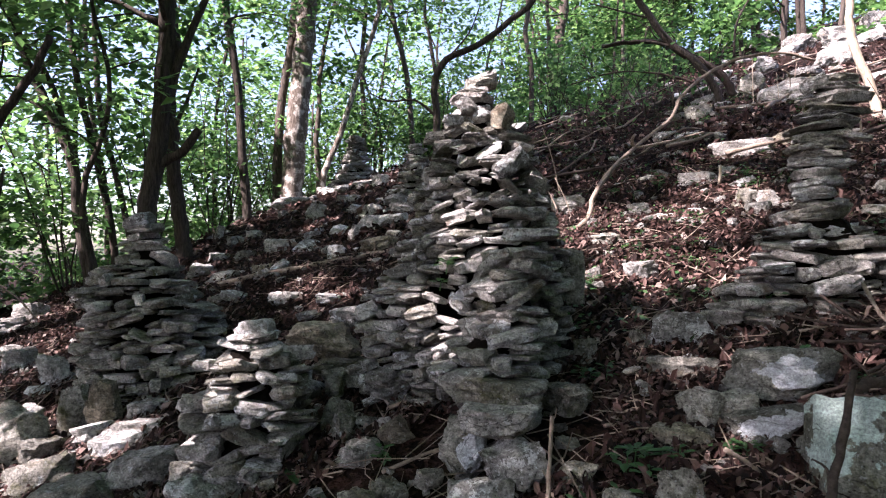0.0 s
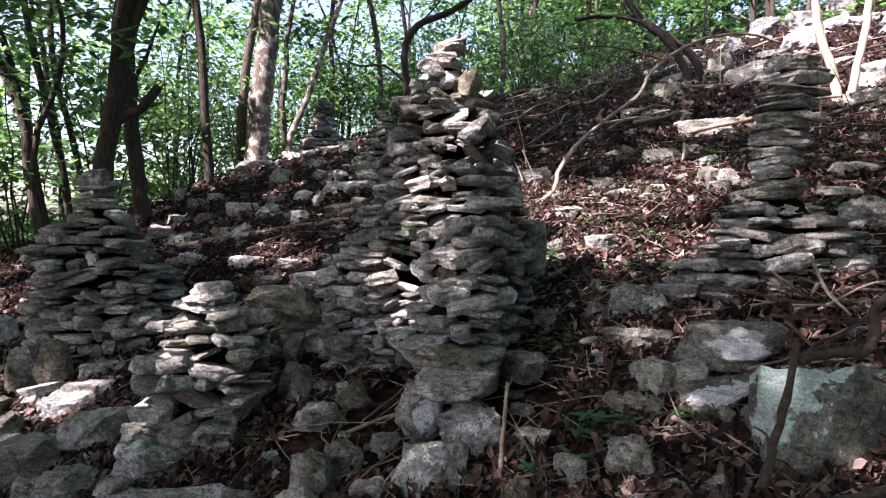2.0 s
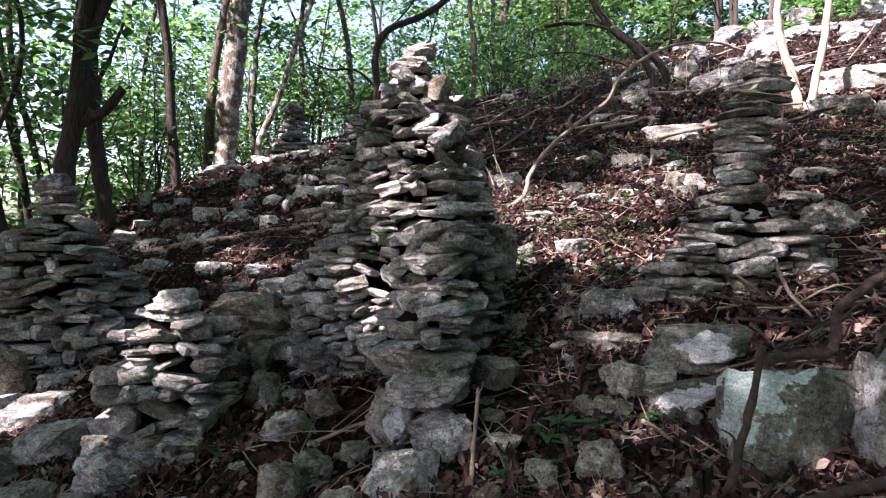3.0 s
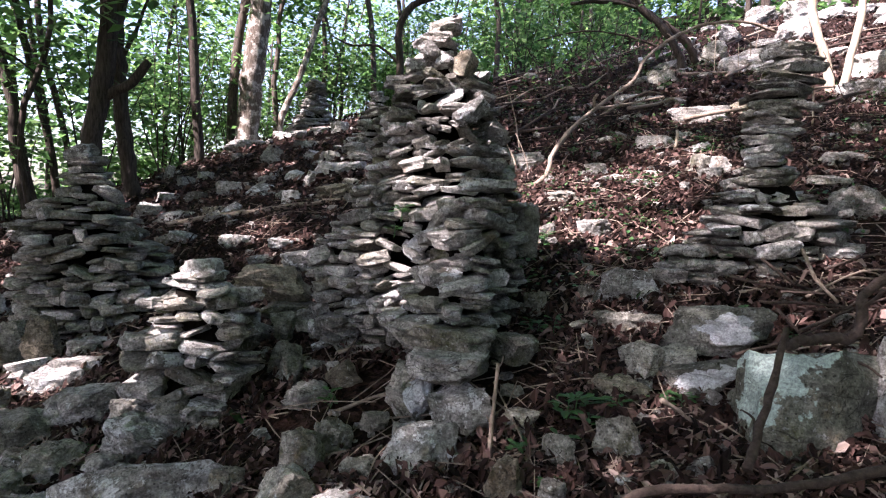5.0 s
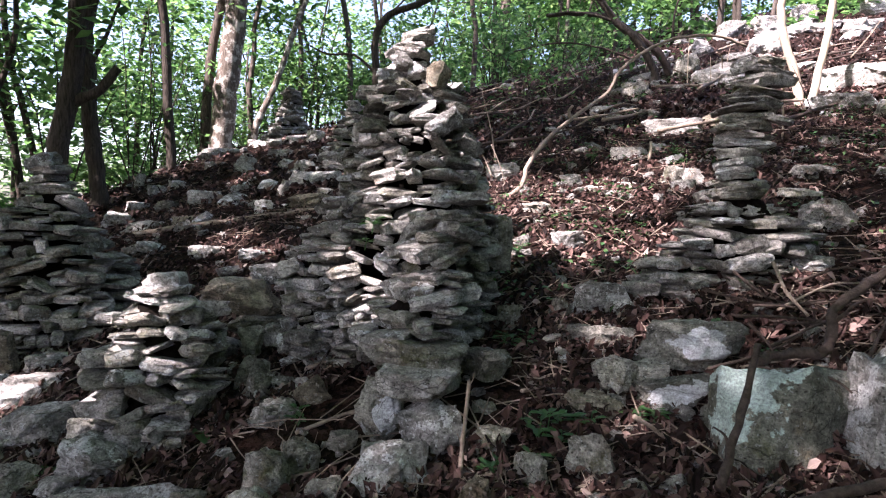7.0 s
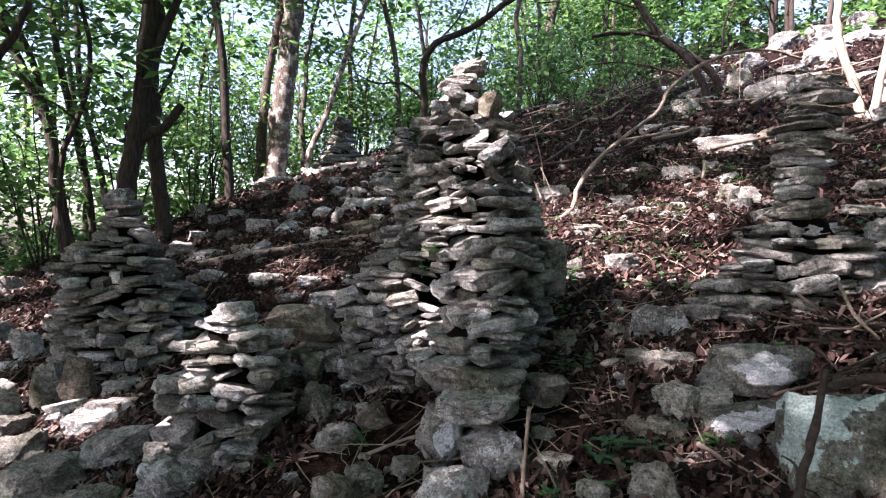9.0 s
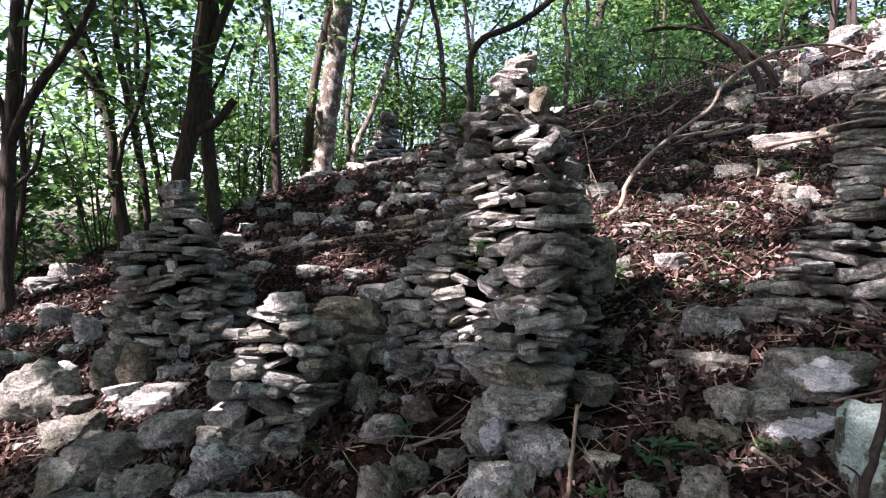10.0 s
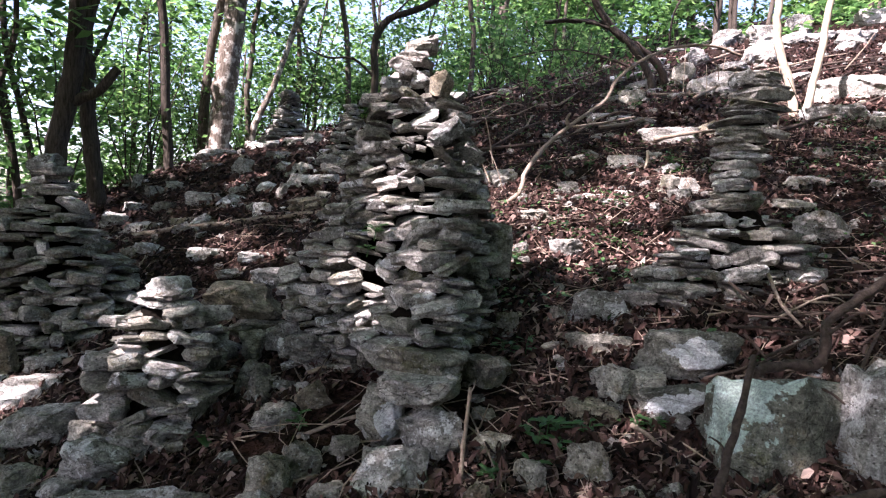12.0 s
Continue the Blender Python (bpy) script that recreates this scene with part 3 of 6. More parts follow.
rock(0.81, 2.90, 0.96, 0.110, 0.069, 0.160, -16, MOSSY, 316, (0, 0), 'mossy greenish limestone rock sunk in leaf litter', 0.3)
rock(0.93, 2.63, 0.89, 0.312, 0.195, 0.152, -20, MOSSY, 317, (0, 0), 'grey weathered limestone rock lying in leaf litter', 0.3)
rock(0.86, 2.26, 0.79, 0.183, 0.114, 0.214, -21, MOSSY, 318, (0, 0), 'mossy greenish limestone rock sunk in leaf litter', 0.3)
rock(0.99, 2.26, 0.81, 0.204, 0.128, 0.163, -24, MOSSY, 319, (0, 0), 'mossy greenish limestone rock sunk in leaf litter', 0.3)
rock(1.16, 2.33, 0.92, 0.441, 0.276, 0.213, -26, WHITE, 320, (0, 0), 'big rock with white lichen crust', 0.4)
rock(1.03, 2.16, 0.82, 0.323, 0.202, 0.125, -26, WHITE, 321, (0, -14), 'tilted slab with a white lichen streak', 0.3)
rock(1.22, 1.86, 0.46, 0.62, 0.46, 0.6, -24, MINT, 322, (-14, 0), 'large sloping rock with mint coloured lichen', 0.7)
rock(1.50, 1.76, 0.52, 0.46, 0.38, 0.61, -40, LICHEN, 323, (-6, 8), 'massive rough grey boulder', 0.5)
rock(0.47, 1.88, 0.64, 0.121, 0.086, 0.133, -14, MOSSY, 324, (0, 0), 'mossy greenish limestone rock sunk in leaf litter', 0.3)
rock(0.28, 1.75, 0.57, 0.138, 0.098, 0.196, -9, WARM, 325, (0, 0), 'ochre stained limestone rock among leaves', 0.3)
rock(0.41, 1.71, 0.58, 0.111, 0.079, 0.125, -14, STONE, 326, (0, 0), 'grey weathered limestone rock lying in leaf litter', 0.3)
rock(0.75, 1.75, 0.65, 0.095, 0.068, 0.098, -23, MOSSY, 327, (0, 0), 'mossy greenish limestone rock sunk in leaf litter', 0.3)
rock(-0.20, 1.82, 0.49, 0.270, 0.191, 0.134, 6, LICHEN, 328, (0, 0), 'grey limestone rock with pale lichen patches', 0.3)
rock(-0.38, 1.86, 0.47, 0.211, 0.150, 0.211, 12, MOSSY, 329, (0, 0), 'mossy greenish limestone rock sunk in leaf litter', 0.3)
rock(-0.36, 2.03, 0.52, 0.195, 0.138, 0.222, 10, MOSSY, 330, (0, 0), 'mossy greenish limestone rock sunk in leaf litter', 0.3)
rock(-0.61, 2.00, 0.47, 0.130, 0.092, 0.138, 17, MOSSY, 331, (0, 0), 'mossy greenish limestone rock sunk in leaf litter', 0.3)
rock(-0.44, 2.49, 0.61, 0.265, 0.165, 0.138, 10, STONE, 332, (0, 0), 'grey weathered limestone rock lying in leaf litter', 0.5)
rock(-0.45, 2.69, 0.67, 0.135, 0.084, 0.119, 10, STONE, 333, (0, 0), 'grey weathered limestone rock lying in leaf litter', 0.3)
rock(-0.35, 2.62, 0.67, 0.101, 0.063, 0.139, 8, STONE, 334, (0, 0), 'grey weathered limestone rock lying in leaf litter', 0.3)
rock(-0.25, 2.54, 0.67, 0.151, 0.094, 0.169, 6, WARM, 335, (0, -25), 'pale yellowish tilted stone', 0.3)
rock(-0.30, 2.26, 0.58, 0.142, 0.089, 0.091, 8, MOSSY, 336, (0, 0), 'mossy greenish limestone rock sunk in leaf litter', 0.3)
rock(-0.53, 2.76, 0.67, 0.159, 0.099, 0.118, 11, MOSSY, 337, (0, 0), 'mossy greenish limestone rock sunk in leaf litter', 0.3)
rock(-0.19, 2.15, 0.57, 0.094, 0.059, 0.086, 5, STONE, 338, (0, 0), 'grey weathered limestone rock lying in leaf litter', 0.3)
rock(-0.63, 2.74, 0.64, 0.158, 0.099, 0.228, 13, MOSSY, 339, (0, 20), 'dark rock leaning on the low cairn', 0.3)
rock(-0.70, 3.10, 0.96, 0.434, 0.271, 0.205, 13, WARM, 340, (0, 0), 'long ochre slab bridging two rocks', 0.6)
rock(-0.60, 3.14, 1.13, 0.198, 0.124, 0.101, 11, PALE, 341, (0, 0), 'pale sunlit limestone rock on the slope', 0.3)
rock(-0.64, 3.06, 0.90, 0.320, 0.200, 0.094, 12, MOSSY, 342, (0, 0), 'mossy greenish limestone rock sunk in leaf litter', 0.3)
rock(-0.50, 2.97, 0.85, 0.225, 0.140, 0.127, 9, STONE, 343, (0, 0), 'grey weathered limestone rock lying in leaf litter', 0.3)
rock(-0.43, 2.94, 0.83, 0.146, 0.091, 0.107, 8, WARM, 344, (0, 0), "ochre stone at the shoulder's foot", 0.3)
rock(-0.63, 2.89, 0.82, 0.138, 0.086, 0.147, 12, MOSSY, 345, (0, 0), 'mossy greenish limestone rock sunk in leaf litter', 0.3)
rock(-0.93, 2.01, 0.40, 0.660, 0.302, 0.222, 8, LICHEN, 346, (0, -5), 'long low grey slab in the leaf litter', 0.75)
rock(-1.08, 2.34, 0.48, 0.289, 0.205, 0.186, 25, LICHEN, 347, (0, 0), 'pale boulder with a bright edge', 0.4)
rock(-0.98, 2.42, 0.52, 0.194, 0.138, 0.150, 22, STONE, 348, (0, 0), 'grey weathered limestone rock lying in leaf litter', 0.3)
rock(-1.12, 2.26, 0.44, 0.205, 0.145, 0.105, 26, STONE, 349, (0, 0), 'grey weathered limestone rock lying in leaf litter', 0.3)
rock(-1.42, 2.61, 0.48, 0.334, 0.237, 0.208, 29, STONE, 350, (0, 0), 'blue grey boulder in the litter', 0.3)
rock(-1.18, 2.58, 0.52, 0.193, 0.136, 0.131, 25, MOSSY, 351, (0, 0), 'mossy greenish limestone rock sunk in leaf litter', 0.3)
rock(-2.36, 3.30, 0.48, 0.262, 0.164, 0.268, 36, LICHEN, 352, (0, -20), 'pale slanting slab of limestone', 0.3)
rock(-2.19, 3.33, 0.52, 0.195, 0.122, 0.301, 33, MOSSY, 353, (0, 0), 'mossy greenish limestone rock sunk in leaf litter', 0.3)
rock(-1.98, 3.29, 0.55, 0.221, 0.106, 0.307, 31, WARM, 354, (0, 0), 'brown stone standing upright beside the conical cairn', 0.3)
rock(-1.67, 3.08, 0.54, 0.287, 0.180, 0.147, 29, STONE, 355, (0, 0), 'grey weathered limestone rock lying in leaf litter', 0.3)
rock(-2.18, 3.03, 0.44, 0.248, 0.155, 0.180, 36, MOSSY, 356, (0, 0), 'mossy greenish limestone rock sunk in leaf litter', 0.3)
rock(-1.77, 3.35, 0.60, 0.230, 0.144, 0.130, 28, STONE, 357, (0, 0), 'grey weathered limestone rock lying in leaf litter', 0.3)
rock(-1.65, 2.50, 0.42, 0.330, 0.234, 0.173, 33, MOSSY, 358, (0, 0), 'mossy greenish limestone rock sunk in leaf litter', 0.3)
rock(-1.56, 2.58, 0.45, 0.286, 0.203, 0.140, 31, MOSSY, 359, (0, 0), 'mossy greenish limestone rock sunk in leaf litter', 0.3)
rock(-1.75, 2.39, 0.36, 0.305, 0.216, 0.199, 36, MOSSY, 360, (0, 0), 'mossy greenish limestone rock sunk in leaf litter', 0.3)
rock(-1.36, 2.30, 0.41, 0.245, 0.174, 0.159, 31, MOSSY, 361, (0, 0), 'flat mossy rock in the leaf litter', 0.3)
rock(-1.49, 2.17, 0.35, 0.345, 0.245, 0.161, 34, MOSSY, 362, (0, 0), 'flat mossy rock in the leaf litter', 0.3)
rock(-1.32, 2.01, 0.35, 0.238, 0.169, 0.148, 33, STONE, 363, (0, 0), 'grey weathered limestone rock lying in leaf litter', 0.3)
rock(-2.32, 3.10, 0.43, 0.413, 0.258, 0.365, 37, MOSSY, 364, (0, -18), 'big slanting slab overgrown with moss', 0.5)
rock(-3.35, 4.50, 0.59, 0.304, 0.190, 0.271, 37, STONE, 365, (0, 0), 'grey weathered limestone rock lying in leaf litter', 0.3)
rock(-2.76, 4.04, 0.61, 0.234, 0.146, 0.286, 34, STONE, 366, (0, 0), 'grey weathered limestone rock lying in leaf litter', 0.3)
rock(-3.18, 4.40, 0.59, 0.276, 0.173, 0.145, 36, PALE, 367, (0, 0), 'pale sunlit limestone rock on the slope', 0.3)
rock(-3.61, 4.40, 0.51, 0.308, 0.192, 0.221, 39, PALE, 368, (0, 0), 'pale sunlit limestone rock on the slope', 0.3)
rock(-4.41, 5.76, 0.73, 0.400, 0.250, 0.230, 37, STONE, 369, (0, 0), 'grey weathered limestone rock lying in leaf litter', 0.3)
rock(-4.35, 6.04, 0.81, 0.359, 0.224, 0.265, 36, STONE, 370, (0, 0), 'grey weathered limestone rock lying in leaf litter', 0.3)
rock(-4.67, 5.71, 0.67, 0.286, 0.179, 0.190, 39, MOSSY, 371, (0, 0), 'mossy greenish limestone rock sunk in leaf litter', 0.3)
rock(-3.76, 4.96, 0.64, 0.248, 0.155, 0.172, 37, STONE, 372, (0, 0), 'grey weathered limestone rock lying in leaf litter', 0.3)
rock(-2.79, 6.44, 1.21, 0.302, 0.189, 0.210, 23, PALE, 373, (0, 0), 'pale sunlit limestone rock on the slope', 0.3)
rock(-2.31, 5.91, 1.15, 0.451, 0.282, 0.197, 21, STONE, 374, (0, 0), 'grey weathered limestone rock lying in leaf litter', 0.3)
rock(-1.91, 5.89, 1.22, 0.411, 0.257, 0.191, 18, WARM, 375, (0, 0), 'ochre stained limestone rock among leaves', 0.3)
rock(-3.44, 8.47, 1.64, 0.136, 0.052, 0.267, 22, STONE, 376, (0, 20), 'grey weathered limestone rock lying in leaf litter', 0.3)
rock(-2.87, 7.64, 1.52, 0.251, 0.157, 0.203, 21, STONE, 377, (0, 0), 'grey weathered limestone rock lying in leaf litter', 0.3)
rock(-2.05, 6.83, 1.45, 0.356, 0.223, 0.207, 17, STONE, 378, (0, 0), 'grey weathered limestone rock lying in leaf litter', 0.3)
rock(-1.39, 4.88, 1.04, 0.364, 0.228, 0.164, 16, STONE, 379, (0, 0), 'grey weathered limestone rock lying in leaf litter', 0.3)
rock(-2.79, 6.95, 1.34, 0.344, 0.215, 0.178, 22, STONE, 380, (0, 0), 'grey weathered limestone rock lying in leaf litter', 0.3)
rock(-2.45, 6.83, 1.38, 0.256, 0.160, 0.158, 20, MOSSY, 381, (0, 0), 'mossy greenish limestone rock sunk in leaf litter', 0.3)
rock(-1.98, 8.38, 1.87, 0.343, 0.214, 0.281, 13, STONE, 382, (0, 0), 'grey weathered limestone rock lying in leaf litter', 0.3)
rock(-2.82, 10.05, 2.15, 0.693, 0.433, 0.246, 16, PALE, 383, (0, 0), 'flat pale rock at the crest', 0.3)
rock(-1.21, 5.89, 1.36, 0.204, 0.128, 0.205, 12, LICHEN, 384, (0, 0), 'grey limestone rock with pale lichen patches', 0.3)
rock(-0.77, 5.90, 1.42, 0.490, 0.306, 0.225, 7, WARM, 385, (0, -12), 'triangular brown rock in a stone pile', 0.3)
rock(-1.18, 6.55, 1.54, 0.257, 0.160, 0.250, 10, STONE, 386, (0, 25), 'grey weathered limestone rock lying in leaf litter', 0.3)
rock(-1.05, 6.74, 1.63, 0.277, 0.173, 0.255, 9, STONE, 387, (0, 0), 'grey weathered limestone rock lying in leaf litter', 0.3)
rock(-0.78, 6.80, 1.69, 0.453, 0.283, 0.211, 7, LICHEN, 388, (0, 0), 'grey limestone rock with pale lichen patches', 0.3)
rock(-1.75, 7.14, 1.59, 0.267, 0.167, 0.149, 14, STONE, 389, (0, 0), 'grey weathered limestone rock lying in leaf litter', 0.3)
rock(-2.66, 9.07, 1.94, 0.212, 0.132, 0.173, 16, PALE, 390, (0, 0), 'pale sunlit limestone rock on the slope', 0.3)
rock(-1.29, 9.85, 2.39, 0.428, 0.267, 0.298, 7, STONE, 391, (0, 0), 'grey weathered limestone rock lying in leaf litter', 0.3)
rock(-1.64, 8.99, 2.09, 0.498, 0.311, 0.213, 10, STONE, 392, (0, 0), 'grey weathered limestone rock lying in leaf litter', 0.3)
rock(-0.95, 8.56, 2.10, 0.474, 0.296, 0.189, 6, STONE, 393, (0, 0), 'grey weathered limestone rock lying in leaf litter', 0.3)
rock(-1.64, 10.18, 2.41, 0.470, 0.294, 0.234, 9, STONE, 394, (0, 0), 'grey weathered limestone rock lying in leaf litter', 0.3)
rock(-0.68, 7.41, 1.85, 0.411, 0.257, 0.217, 5, STONE, 395, (0, 0), 'grey weathered limestone rock lying in leaf litter', 0.3)
rock(-0.56, 8.24, 2.09, 0.419, 0.262, 0.272, 4, STONE, 396, (0, 0), 'grey weathered limestone rock lying in leaf litter', 0.3)
rock(-2.32, 10.56, 2.37, 0.489, 0.305, 0.208, 12, STONE, 397, (0, 0), 'grey weathered limestone rock lying in leaf litter', 0.3)
rock(-2.70, 7.86, 1.61, 0.257, 0.161, 0.185, 19, STONE, 398, (0, 0), 'grey weathered limestone rock lying in leaf litter', 0.3)
rock(-1.63, 5.83, 1.26, 0.192, 0.120, 0.131, 16, MOSSY, 399, (0, 0), 'mossy greenish limestone rock sunk in leaf litter', 0.3)
rock(-3.53, 9.90, 1.91, 0.323, 0.202, 0.190, 20, STONE, 400, (0, 0), 'grey weathered limestone rock lying in leaf litter', 0.3)
rock(-0.74, 5.40, 1.31, 0.278, 0.174, 0.126, 8, STONE, 401, (0, 0), 'grey weathered limestone rock lying in leaf litter', 0.3)
rock(-0.88, 4.64, 1.08, 0.175, 0.110, 0.116, 11, MOSSY, 402, (0, 0), 'mossy greenish limestone rock sunk in leaf litter', 0.3)
rock(1.06, 3.75, 1.27, 0.231, 0.145, 0.135, -16, PALE, 403, (0, 0), 'bright sunlit stone on the litter', 0.2)
rock(1.00, 5.83, 1.74, 0.345, 0.216, 0.231, -10, STONE, 404, (0, 0), 'pale sunlit limestone rock on the slope', 0.3)
rock(1.05, 4.52, 1.40, 0.274, 0.171, 0.189, -13, MOSSY, 405, (0, 0), 'mossy greenish limestone rock sunk in leaf litter', 0.3)
rock(1.61, 4.87, 1.60, 0.236, 0.147, 0.133, -18, STONE, 406, (0, 0), 'grey weathered limestone rock lying in leaf litter', 0.3)
rock(1.62, 4.60, 1.53, 0.236, 0.147, 0.158, -19, STONE, 407, (0, 0), 'grey weathered limestone rock lying in leaf litter', 0.3)
rock(1.85, 4.80, 1.63, 0.254, 0.159, 0.136, -21, STONE, 408, (0, 0), 'pale sunlit limestone rock on the slope', 0.3)
rock(1.71, 4.52, 1.53, 0.210, 0.132, 0.143, -21, PALE, 409, (0, 0), 'pale sunlit limestone rock on the slope', 0.3)
rock(2.85, 6.45, 2.23, 0.706, 0.340, 0.300, -24, STONE, 410, (0, 0), 'broad pale outcrop on the slope', 0.3)
rock(3.49, 6.54, 2.38, 0.598, 0.288, 0.256, -28, WARM, 411, (0, 0), 'ochre stained limestone rock among leaves', 0.3)
rock(2.14, 5.66, 1.90, 0.406, 0.253, 0.227, -21, STONE, 412, (0, 0), 'grey weathered limestone rock lying in leaf litter', 0.3)
rock(2.49, 5.79, 2.02, 0.215, 0.134, 0.169, -23, LICHEN, 413, (0, 0), 'grey limestone rock with pale lichen patches', 0.3)
rock(2.13, 4.73, 1.66, 0.207, 0.129, 0.236, -24, MOSSY, 414, (0, 0), 'mossy greenish limestone rock sunk in leaf litter', 0.3)
rock(2.26, 4.64, 1.67, 0.182, 0.113, 0.213, -26, STONE, 415, (0, 0), 'grey weathered limestone rock lying in leaf litter', 0.3)
rock(2.14, 4.51, 1.60, 0.230, 0.144, 0.186, -25, STONE, 416, (0, 0), 'grey weathered limestone rock lying in leaf litter', 0.3)
rock(3.05, 7.53, 2.58, 0.312, 0.195, 0.206, -22, STONE, 417, (0, 0), 'grey weathered limestone rock lying in leaf litter', 0.3)
rock(2.50, 7.14, 2.38, 0.198, 0.124, 0.152, -19, STONE, 418, (0, 0), 'pale sunlit limestone rock on the slope', 0.3)
rock(1.50, 5.24, 1.68, 0.219, 0.137, 0.161, -16, STONE, 419, (0, 0), 'grey weathered limestone rock lying in leaf litter', 0.3)
rock(4.07, 14.70, 4.66, 0.538, 0.336, 0.359, -15, STONE, 420, (0, 0), 'grey weathered limestone rock lying in leaf litter', 0.3)
rock(3.63, 9.63, 3.23, 0.528, 0.330, 0.348, -21, MOSSY, 421, (0, 0), 'mossy greenish limestone rock sunk in leaf litter', 0.3)
rock(4.85, 9.39, 3.37, 0.724, 0.452, 0.391, -27, STONE, 422, (0, 0), 'large grey rock on the upper slope', 0.3)
rock(7.56, 12.72, 4.77, 0.749, 0.468, 0.566, -31, STONE, 423, (0, 0), 'rounded reddish rock behind the tower', 0.3)
rock(0.99, 4.28, 1.36, 0.161, 0.100, 0.104, -13, STONE, 424, (0, 0), 'grey weathered limestone rock lying in leaf litter', 0.3)
rock(1.64, 3.95, 1.40, 0.130, 0.081, 0.100, -23, MOSSY, 425, (0, 0), 'mossy greenish limestone rock sunk in leaf litter', 0.3)
rock(5.69, 7.36, 2.86, 1.107, 0.639, 0.533, -38, STONE, 426, (0, 0), 'broad rock ledge at the top of the slope', 0.3)
rock(10.52, 14.02, 5.68, 0.623, 0.389, 0.459, -37, PALE, 427, (0, 0), 'pale sunlit limestone rock on the slope', 0.3)
rock(4.73, 6.47, 2.56, 0.754, 0.471, 0.292, -36, PALE, 428, (0, 0), 'sunlit flat rock under the ledge', 0.3)
rock(4.64, 5.60, 2.35, 0.378, 0.236, 0.261, -40, MOSSY, 429, (0, 0), 'mossy greenish limestone rock sunk in leaf litter', 0.3)
rock(2.93, 4.35, 1.71, 0.236, 0.147, 0.190, -34, STONE, 430, (0, 0), 'grey weathered limestone rock lying in leaf litter', 0.3)
rock(2.54, 3.47, 1.42, 0.341, 0.213, 0.216, -36, STONE, 431, (0, 0), 'dark slab behind the slender cairn', 0.3)
rock(3.64, 5.09, 2.04, 0.202, 0.126, 0.175, -35, STONE, 432, (0, 0), 'grey weathered limestone rock lying in leaf litter', 0.3)
rock(3.32, 4.05, 1.74, 0.162, 0.101, 0.141, -39, STONE, 433, (0, 0), 'grey weathered limestone rock lying in leaf litter', 0.3)
rock(1.90, 2.62, 1.08, 0.233, 0.146, 0.069, -36, STONE, 434, (0, 0), 'flat slab among sticks', 0.3)
rock(2.27, 2.54, 1.13, 0.129, 0.080, 0.107, -42, STONE, 435, (0, 0), 'grey weathered limestone rock lying in leaf litter', 0.3)
rock(10.72, 17.82, 6.68, 1.038, 0.649, 0.724, -31, PALE, 436, (0, 0), 'pale sunlit limestone rock on the slope', 0.3)
rock(10.16, 18.74, 6.81, 1.086, 0.679, 0.611, -28, PALE, 437, (0, 0), 'pale sunlit limestone rock on the slope', 0.3)
rock(14.70, 22.43, 8.61, 1.096, 0.685, 0.712, -33, PALE, 438, (0, 0), 'pale sunlit limestone rock on the slope', 0.3)
rock(15.32, 19.08, 7.81, 1.501, 0.938, 0.825, -39, STONE, 439, (0, 0), 'grey rock on the hilltop', 0.3)
rock(25.75, 35.19, 13.78, 1.559, 0.974, 0.941, -36, PALE, 440, (0, 0), 'pale sunlit limestone rock on the slope', 0.3)
rock(5.11, 11.06, 3.89, 0.532, 0.333, 0.489, -25, MOSSY, 441, (0, 0), 'mossy greenish limestone rock sunk in leaf litter', 0.3)
rock(4.95, 9.49, 3.43, 0.640, 0.400, 0.439, -27, STONE, 442, (0, 0), 'grey weathered limestone rock lying in leaf litter', 0.3)
rock(11.14, 15.99, 6.30, 0.785, 0.490, 0.397, -35, PALE, 443, (0, 0), 'pale sunlit limestone rock on the slope', 0.3)
rock(13.16, 27.02, 9.49, 1.301, 0.813, 0.832, -26, PALE, 444, (0, 0), 'pale sunlit limestone rock on the slope', 0.3)
rock(9.34, 11.24, 4.72, 0.537, 0.335, 0.383, -40, PALE, 445, (0, 0), 'pale sunlit limestone rock on the slope', 0.3)
rock(-1.66, 2.47, 0.36, 0.46, 0.32, 0.24, 25, MOSSY, 446, (0, -8), 'broad mossy rock on the lower slope', 0.4)
rock(-1.55, 2.13, 0.30, 0.36, 0.28, 0.2, 40, MOSSY, 447, (4, -6), 'mossy rock beside a flat slab', 0.4)
rock(-1.99, 2.8, 0.38, 0.34, 0.26, 0.22, 10, MOSSY, 448, (0, -10), 'greenish mossy rock on the lower slope', 0.3)
rock(-1.27, 2.0, 0.32, 0.34, 0.24, 0.18, 15, STONE, 449, (0, 6), 'grey slab edge among mossy rocks', 0.5)
rock(-0.32, 2.09, 0.52, 0.16, 0.14, 0.22, 30, MOSSY, 450, (0, 14), 'dark pointed rock leaning in the litter', 0.3)
rock(-1.75, 3.0, 0.5, 0.3, 0.22, 0.16, 20, LICHEN, 451, (0, -6), 'blue grey rock before the conical cairn', 0.4)
rock(-0.56, 2.62, 0.62, 0.2, 0.16, 0.2, 70, MOSSY, 452, (0, 24), 'dark slab leaning behind the low cairn', 0.4)
rock(0.62, 2.5, 0.74, 0.14, 0.12, 0.1, 15, STONE, 453, (0, 8), 'small grey rock in dark litter', 0.3)


